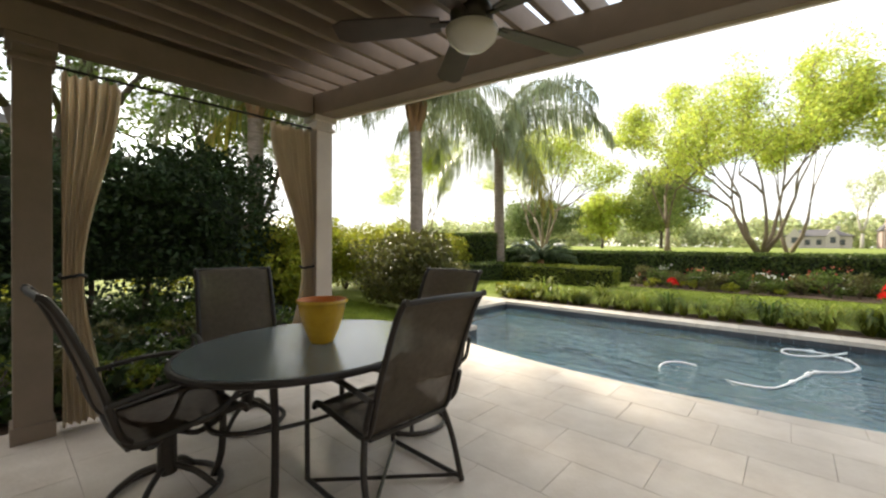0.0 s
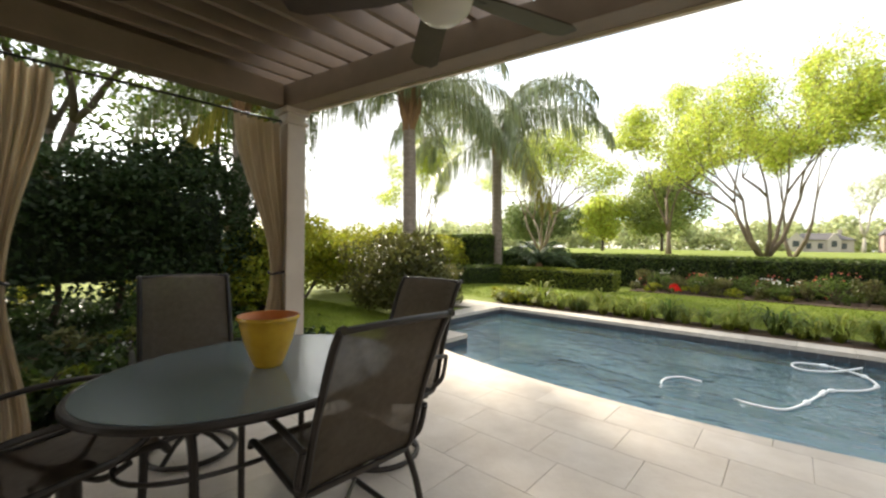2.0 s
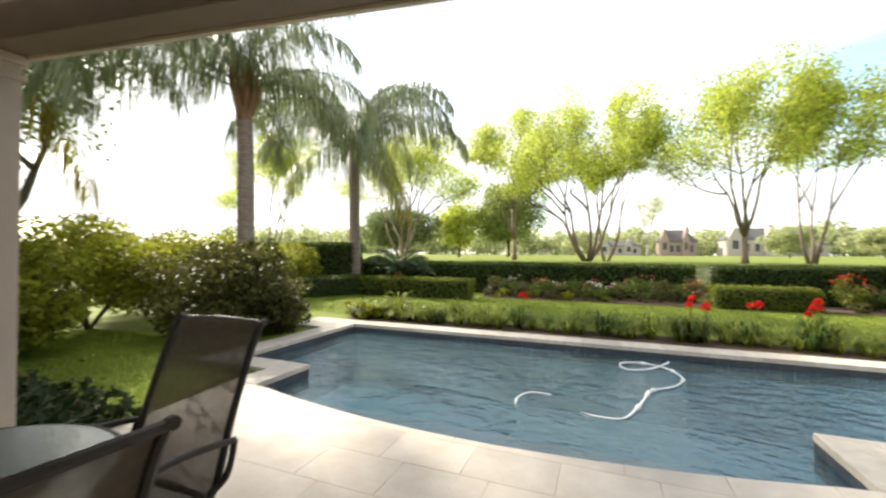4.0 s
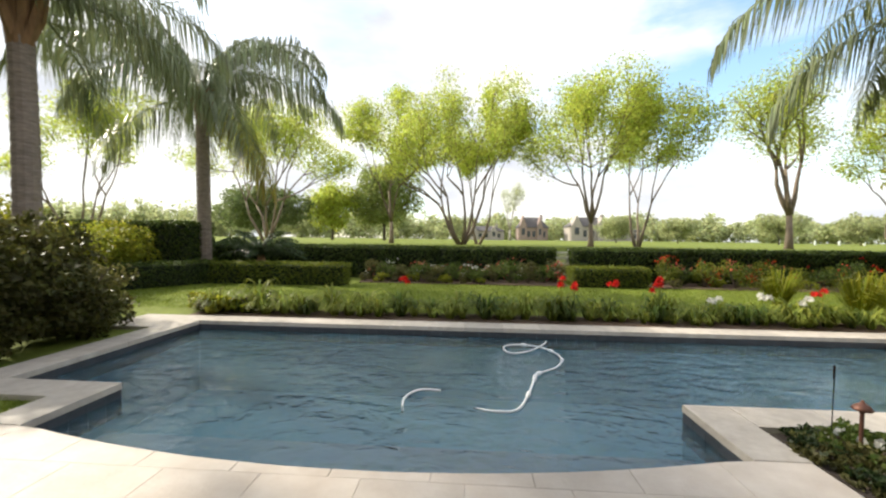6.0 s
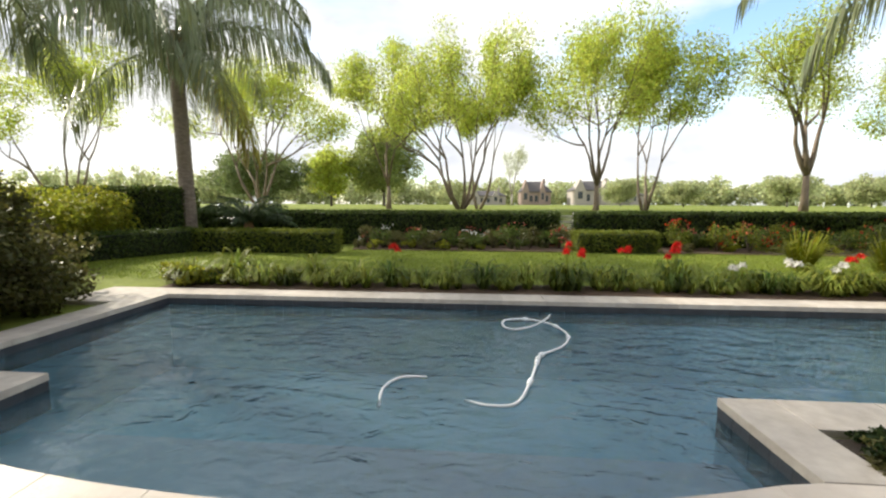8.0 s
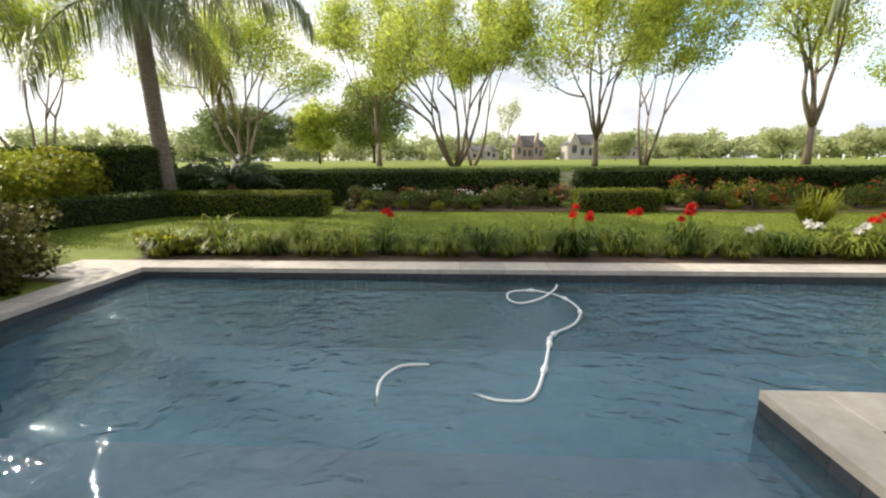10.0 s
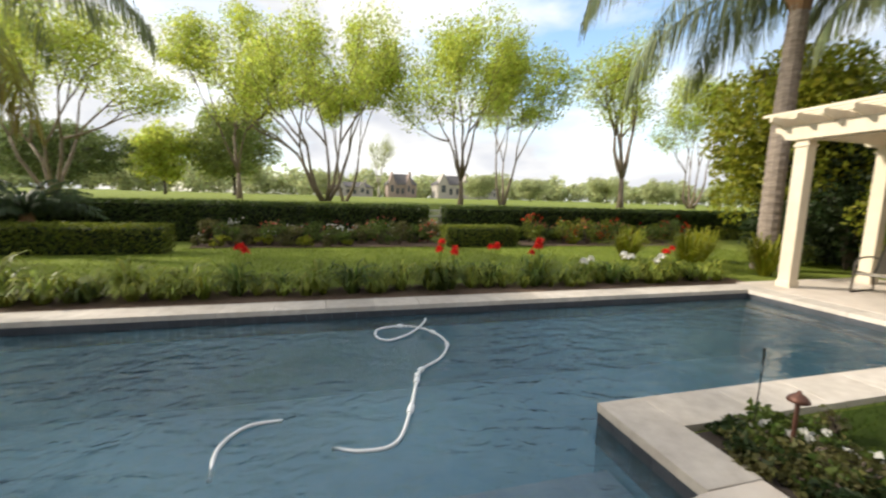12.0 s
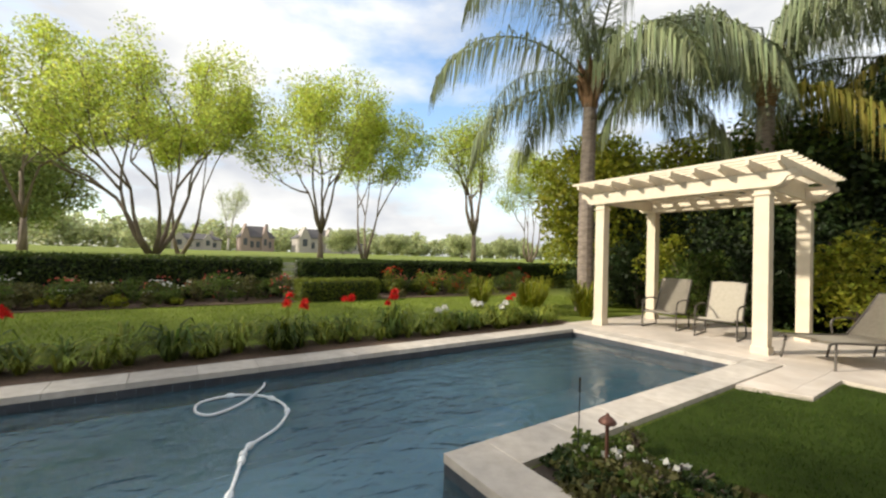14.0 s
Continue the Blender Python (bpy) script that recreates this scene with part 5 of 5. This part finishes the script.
def curtain(x, y, lean, label, top_w, side):
    """Gathered drape along y: pleats hang from the rod, pinched by a tie near a post, flaring below."""
    cu = thing("curtain", pose(x, y, 0), label, "curtain", "patio curtains")
    bm = bmesh.new()
    rows, cols = 34, 60
    g = []
    for i in range(rows):
        z = 2.53 - (2.53 - 0.04) * i / (rows - 1)
        f = smooth01(2.53, 1.10, z) if z > 1.10 else 1 - 0.55 * smooth01(1.10, 0.04, z)
        w = top_w * (1 - 0.66 * f)
        cy_ = side * lean * f
        row = []
        for j in range(cols):
            u = j / (cols - 1)
            fold = math.sin(u * 2 * math.pi * 6 + 0.5 * math.sin(z * 2)) * 0.045 + math.sin(u * 2 * math.pi * 2.5 + 1.3) * 0.02
            row.append(bm.verts.new((fold * (1.15 - 0.45 * f), cy_ + (u - 0.5) * w, z)))
        g.append(row)
    for i in range(rows - 1):
        for j in range(cols - 1):
            bm.faces.new((g[i][j], g[i][j + 1], g[i + 1][j + 1], g[i + 1][j]))
    bmesh.ops.solidify(bm, geom=bm.faces[:], thickness=0.004)
    part("drape", bm, CLOTH, cu, smooth=True)
    bm = bmesh.new()
    tw = top_w * 0.34 / 2 + 0.012
    tube(bm, [(0.055 * math.cos(a * 0.3142), side * lean + tw * math.sin(a * 0.3142), 1.10 + 0.01 * math.sin(a)) for a in range(20)], 0.012, 6, True)
    part("tie_back", bm, BLACKIRON, cu, "dark cord tie-back")
    for k in range(5):
        bm = bmesh.new()
        tube(bm, [(0.018 * math.cos(a * 0.6283), (k / 4 - 0.5) * top_w * 0.9, 2.557 + 0.02 * math.sin(a * 0.6283)) for a in range(10)], 0.004, 5, True)
        part("ring", bm, BLACKIRON, cu)
    return cu


curtain(1.24, -7.55, 0.11, "cream striped curtain tied back against the post", 0.34, -1)
curtain(1.26, -6.03, 0.19, "cream curtain gathered and tied beside the post", 0.44, 1)

# ---- ceiling fan ----
fan = thing("ceiling_fan", pose(3.72, -6.24, 0), "dark brown outdoor ceiling fan with a frosted bowl light", "fan")
DARKWOOD = mat("dark_fan_wood", (0.055, 0.035, 0.024), (0.035, 0.022, 0.016), rough=0.45, scale=9, stretch=(1, 1, 6))
bm = bmesh.new()
lathe(bm, [(0.018, 2.72), (0.018, 2.93)], 10)
part("downrod", bm, BRONZE, fan)
bm = bmesh.new()
lathe(bm, [(0.06, 2.555), (0.115, 2.58), (0.125, 2.64), (0.10, 2.70), (0.04, 2.73)], 24)
part("motor", bm, BRONZE, fan, smooth=True)
bm = bmesh.new()
lathe(bm, [(0.02, 2.445), (0.09, 2.458), (0.135, 2.50), (0.15, 2.552)], 28)
part("bowl", bm, MILKGLASS, fan, "frosted white glass bowl", True)
for k in range(5):
    bm = bmesh.new()
    m_ = Matrix.Rotation(k * 1.2566 + 1.2, 4, "Z") @ Matrix.Translation((0, 0, 2.60)) @ Matrix.Rotation(0.2, 4, "X")
    prof = [(0.18, -0.05), (0.32, -0.075), (0.74, -0.09), (0.81, -0.055), (0.81, 0.055), (0.74, 0.09), (0.32, 0.075), (0.18, 0.05)]
    prism(bm, prof, -0.005, 0.005)
    bmesh.ops.transform(bm, matrix=m_, verts=bm.verts)
    bl = part("blade", bm, DARKWOOD, fan)
    bm = bmesh.new()
    box(bm, 0.09, 0.24, -0.018, 0.018, -0.008, 0.008, 0.003, m_)
    part("blade_arm", bm, BRONZE, bl)


# ---- lounge furniture under the garden pergola ----
def lounge_chair(label, m):
    c = thing("lounge_chair", m, label, "chair", "poolside lounge chairs")
    FR = mat("brown_frame_metal", (0.10, 0.085, 0.068), (0.07, 0.06, 0.05), rough=0.45, metal=0.3)
    W = 0.56
    part("seat", sling_sheet([(0.34, 0.34), (0.28, 0.365), (0.0, 0.325), (-0.22, 0.30)], W), SLINGBEIGE, c, smooth=True)
    part("backrest", sling_sheet([(-0.22, 0.30), (-0.27, 0.38), (-0.42, 0.68), (-0.58, 0.98), (-0.60, 1.0)], W), SLINGBEIGE, c, smooth=True)
    for s in (-1, 1):
        x, xa = s * (W / 2 + 0.012), s * (W / 2 + 0.045)
        bm = bmesh.new()
        bar(bm, [(x, 0.35, 0.335), (x, 0.28, 0.365), (x, 0, 0.325), (x, -0.2, 0.30), (x, -0.27, 0.38), (x, -0.42, 0.68), (x, -0.60, 1.0)], 0.015)
        part("side_rail", bm, FR, c)
        bm = bmesh.new()
        bar(bm, [(xa, -0.36, 0.56), (xa, -0.1, 0.60), (xa, 0.2, 0.585), (xa, 0.3, 0.53), (xa, 0.33, 0.40), (xa, 0.34, 0.02)], 0.015)
        part("armrest", bm, FR, c)
        bm = bmesh.new()
        bar(bm, [(xa, 0.34, 0.016), (xa, 0.05, 0.016), (xa, -0.36, 0.016)], 0.014)
        part("floor_rail", bm, FR, c)
        bm = bmesh.new()
        bar(bm, [(xa, -0.36, 0.016), (xa, -0.33, 0.2), (x, -0.24, 0.33)], 0.014)
        part("leg", bm, FR, c)
    for nm, y, z in (("top_rail", -0.60, 1.0), ("front_rail", 0.345, 0.335)):
        bm = bmesh.new()
        tube(bm, [(-W / 2, y, z), (W / 2, y, z)], 0.014, 8)
        part(nm, bm, FR, c)
    return c


lc = lounge_chair("beige sling lounge chair with brown frame under the pergola", pose(13.36, -0.74, 0.003, 0, 0, 96))
copy_thing(lc, pose(13.28, -1.78, 0.003, 0, 0, 98))


def chaise(m):
    c = thing("chaise_lounge", m, "beige sling chaise lounge with a raised back", "lounge", "chaise lounges")
    FR = MATS["brown_frame_metal"]
    W = 0.66
    part("seat", sling_sheet([(1.0, 0.34), (0.9, 0.36), (0.3, 0.345), (-0.1, 0.35)], W), SLINGBEIGE, c, smooth=True)
    part("backrest", sling_sheet([(-0.1, 0.35), (-0.35, 0.62), (-0.62, 0.95), (-0.65, 0.98)], W), SLINGBEIGE, c, smooth=True)
    for s in (-1, 1):
        x = s * (W / 2 + 0.012)
        bm = bmesh.new()
        bar(bm, [(x, 1.02, 0.33), (x, 0.9, 0.36), (x, 0.3, 0.345), (x, -0.1, 0.35), (x, -0.5, 0.345), (x, -0.75, 0.33)], 0.016)
        part("side_rail", bm, FR, c)
        bm = bmesh.new()
        bar(bm, [(x, -0.1, 0.355), (x, -0.35, 0.62), (x, -0.66, 0.98)], 0.015)
        part("back_rail", bm, FR, c)
        bm = bmesh.new()
        bar(bm, [(x + s * 0.03, -0.36, 0.58), (x + s * 0.03, -0.05, 0.60), (x + s * 0.03, 0.12, 0.55), (x + s * 0.02, 0.12, 0.37)], 0.014)
        part("armrest", bm, FR, c)
        for y in (0.92, 0.15, -0.66):
            bm = bmesh.new()
            bar(bm, [(x, y, 0.345), (x + s * 0.01, y + 0.02, 0.18), (x + s * 0.03, y + 0.05, 0.0)], 0.015)
            part("leg", bm, FR, c)
    bm = bmesh.new()
    tube(bm, [(-W / 2, -0.655, 0.98), (W / 2, -0.655, 0.98)], 0.014, 8)
    part("top_rail", bm, FR, c)
    return c


cl = chaise(pose(13.0, -3.72, 0.003, 0, 0, 62))
copy_thing(cl, pose(13.3, -5.1, 0.003, 0, 0, 66))

# ---- pool cleaner hose ----
hs = thing("pool_hose", pose(0, 0, 0), "white floating pool cleaner hose with float sleeves", "hose")
hp = curve_pts([(4.56, -2.64, -0.145), (4.74, -2.73, -0.13), (4.95, -2.70, -0.12), (5.10, -2.35, -0.118), (5.22, -1.95, -0.115), (5.30, -1.72, -0.115), (5.55, -1.48, -0.115), (5.70, -1.17, -0.115), (5.69, -0.88, -0.115), (5.56, -0.62, -0.115), (5.32, -0.48, -0.115), (5.05, -0.54, -0.115), (5.0, -0.78, -0.115), (5.12, -0.92, -0.115), (5.38, -0.76, -0.11), (5.60, -0.45, -0.10), (5.67, -0.24, -0.115)], 10)
bm = bmesh.new()
tube(bm, hp, 0.013, 8)
part("tube", bm, WHITEPLASTIC, hs, smooth=True)
bm = bmesh.new()
tube(bm, curve_pts([(3.91, -2.78, -0.15), (3.89, -2.52, -0.125), (4.01, -2.33, -0.115), (4.22, -2.26, -0.14)], 8), 0.013, 8)
part("tube_end", bm, WHITEPLASTIC, hs, smooth=True)
for i in (30, 41, 45, 50, 70, 84, 100):
    bm = bmesh.new()
    tube(bm, [hp[i - 1], hp[i], hp[i + 1], hp[i + 2]], [0.018, 0.027, 0.027, 0.018], 8)
    part("float", bm, WHITEPLASTIC, hs)

# ---- grass blades ----
def turf(name, n, x0, x1, y0, y1, h, keep, label, material=None):
    p = np.stack([rng.uniform(x0, x1, n), rng.uniform(y0, y1, n)], 1)
    p = p[[keep(a, b) for a, b in p]]
    n = len(p)
    a = rng.uniform(0, 6.28, n)
    w = h * 0.10
    hh = h * rng.uniform(0.6, 1.3, n)
    lean = rng.normal(size=(n, 2)) * h * 0.45
    z0 = np.full(n, -0.045)
    v = np.stack([np.stack([p[:, 0] - np.cos(a) * w, p[:, 1] - np.sin(a) * w, z0], 1), np.stack([p[:, 0] + np.cos(a) * w, p[:, 1] + np.sin(a) * w, z0], 1), np.stack([p[:, 0] + lean[:, 0], p[:, 1] + lean[:, 1], z0 + hh], 1)], 1).reshape(-1, 3)
    return tagged(mesh_obj(name, raw_mesh(name, v, np.arange(3 * n).reshape(n, 3)), material or BLADE), label, "grass", kind="stuff")


def in_lawn_right(x, y):
    deck = y > -3.76 and x > 10.1 + max(0, (-3.15 - y)) * 0.43
    bed_ = x < 7.45 and y > -4.6
    return not deck and not bed_ and not (x > 11.4 and y > -5.8)


turf("grass_right", 90000, 6.80, 13.0, -9.5, -3.17, 0.045, in_lawn_right, "short mown green grass of the pool lawn", SHADEBLADE)
turf("grass_far", 60000, -4.5, 17.0, 1.25, 6.3, 0.055, lambda x, y: not (-4.3 < x < 0.85 and y > 5.2) and not (7.6 < x < 10.1 and y > 6.1), "sunlit mown grass strip behind the flower border")
turf("grass_left", 26000, -4.5, 1.0, -4.6, -2.3, 0.05, lambda x, y: x < -0.4 or (y < -3.12 and x < 0.97), "mown grass beside the patio")

# ---- coping stones and patio tiles ----
cop = thing("pool_coping", pose(0, 0, 0), "pale travertine coping stones round the pool", "coping", kind="structure")
CT = 0.012


def coping_run(x0, x1, y0, y1, step):
    if x1 - x0 > y1 - y0:
        k = max(1, round((x1 - x0) / step))
        for i in range(k):
            slab_tile("coping_stone", [(x0 + (x1 - x0) * i / k, y0), (x0 + (x1 - x0) * (i + 1) / k, y0), (x0 + (x1 - x0) * (i + 1) / k, y1), (x0 + (x1 - x0) * i / k, y1)], -0.05, CT, COPING, cop, 0.0025)
    else:
        k = max(1, round((y1 - y0) / step))
        for i in range(k):
            slab_tile("coping_stone", [(x0, y0 + (y1 - y0) * i / k), (x1, y0 + (y1 - y0) * i / k), (x1, y0 + (y1 - y0) * (i + 1) / k), (x0, y0 + (y1 - y0) * (i + 1) / k)], -0.05, CT, COPING, cop, 0.0025)


OV = 0.008                                                    # overhang over the tiles
coping_run(-0.40, POOL_R + 0.40, -OV, 0.40, 0.61)
coping_run(-0.40, OV, POOL_Y + OV, -OV, 0.61)
coping_run(-1.25, -0.40, -0.55, 0.40, 0.61)
coping_run(-0.40, BAY_L - 0.36 + OV, POOL_Y - 0.36, POOL_Y + OV, 0.61)
coping_run(BAY_L - 0.36 + OV, BAY_L + OV, -3.62, POOL_Y + OV, 0.61)
coping_run(BAY_R - OV, BAY_R + 0.36, -3.62, POOL_Y + OV, 0.61)
coping_run(BAY_R + 0.36, 10.07, POOL_Y - 0.37, POOL_Y + OV, 0.61)
coping_run(10.07, POOL_R + 0.40, POOL_Y - 0.37, POOL_Y + OV, 0.61)
coping_run(POOL_R - OV, POOL_R + 0.40, POOL_Y + OV, -OV, 0.61)

patio = thing("patio", pose(0, 0, 0), "pale travertine tiled patio floor", "patio", kind="structure")
edge = [(BAY_L + OV, -3.62)] + [(x, y + OV) for x, y in arc[1:-1]] + [(BAY_R - OV, -3.62)]
patio_poly = [(0.83, -3.62)] + edge + [(6.73, -3.62), (6.73, -13.05), (1.0, -13.05), (1.02, -8.24), (1.06, -5.4)]
deck_poly = [(10.07, -3.152), (11.74, -3.152), (11.74, 0.55), (15.2, 0.55), (15.2, -6.0), (11.45, -5.9), (11.5, -3.74), (10.33, -3.75)]


def tiled(poly, parent, name, sx, sy, ang=0.0):
    """Running rows of stones clipped to the outline."""
    xs, ys = [p[0] for p in poly], [p[1] for p in poly]
    y, row = min(ys), 0
    while y < max(ys):
        x = min(xs) - (row % 3) * sx / 3
        while x < max(xs):
            q = clip_poly(poly, x, x + sx, y, y + sy)
            clean = []
            for p in q:
                if not clean or math.hypot(p[0] - clean[-1][0], p[1] - clean[-1][1]) > 0.004:
                    clean.append(p)
            if len(clean) > 2 and area(clean) > 0.004:
                slab_tile(name, clean, -0.05, CT - 0.004, TRAVERTINE, parent, 0.001)
            x += sx
        y += sy
        row += 1


tiled(patio_poly, patio, "paving_tile", 0.61, 0.41)
deck = thing("pergola_deck", pose(0, 0, 0), "pale travertine paving under the garden pergola", "patio", kind="structure")
tiled(deck_poly, deck, "paving_tile", 0.61, 0.61)
bm = bmesh.new()
prism(bm, patio_poly, -0.2, -0.004)
part("grout", bm, mat("pale_grout", (0.62, 0.54, 0.46), rough=0.9), patio)
bm = bmesh.new()
prism(bm, deck_poly, -0.2, -0.004)
part("grout", bm, MATS["pale_grout"], deck)
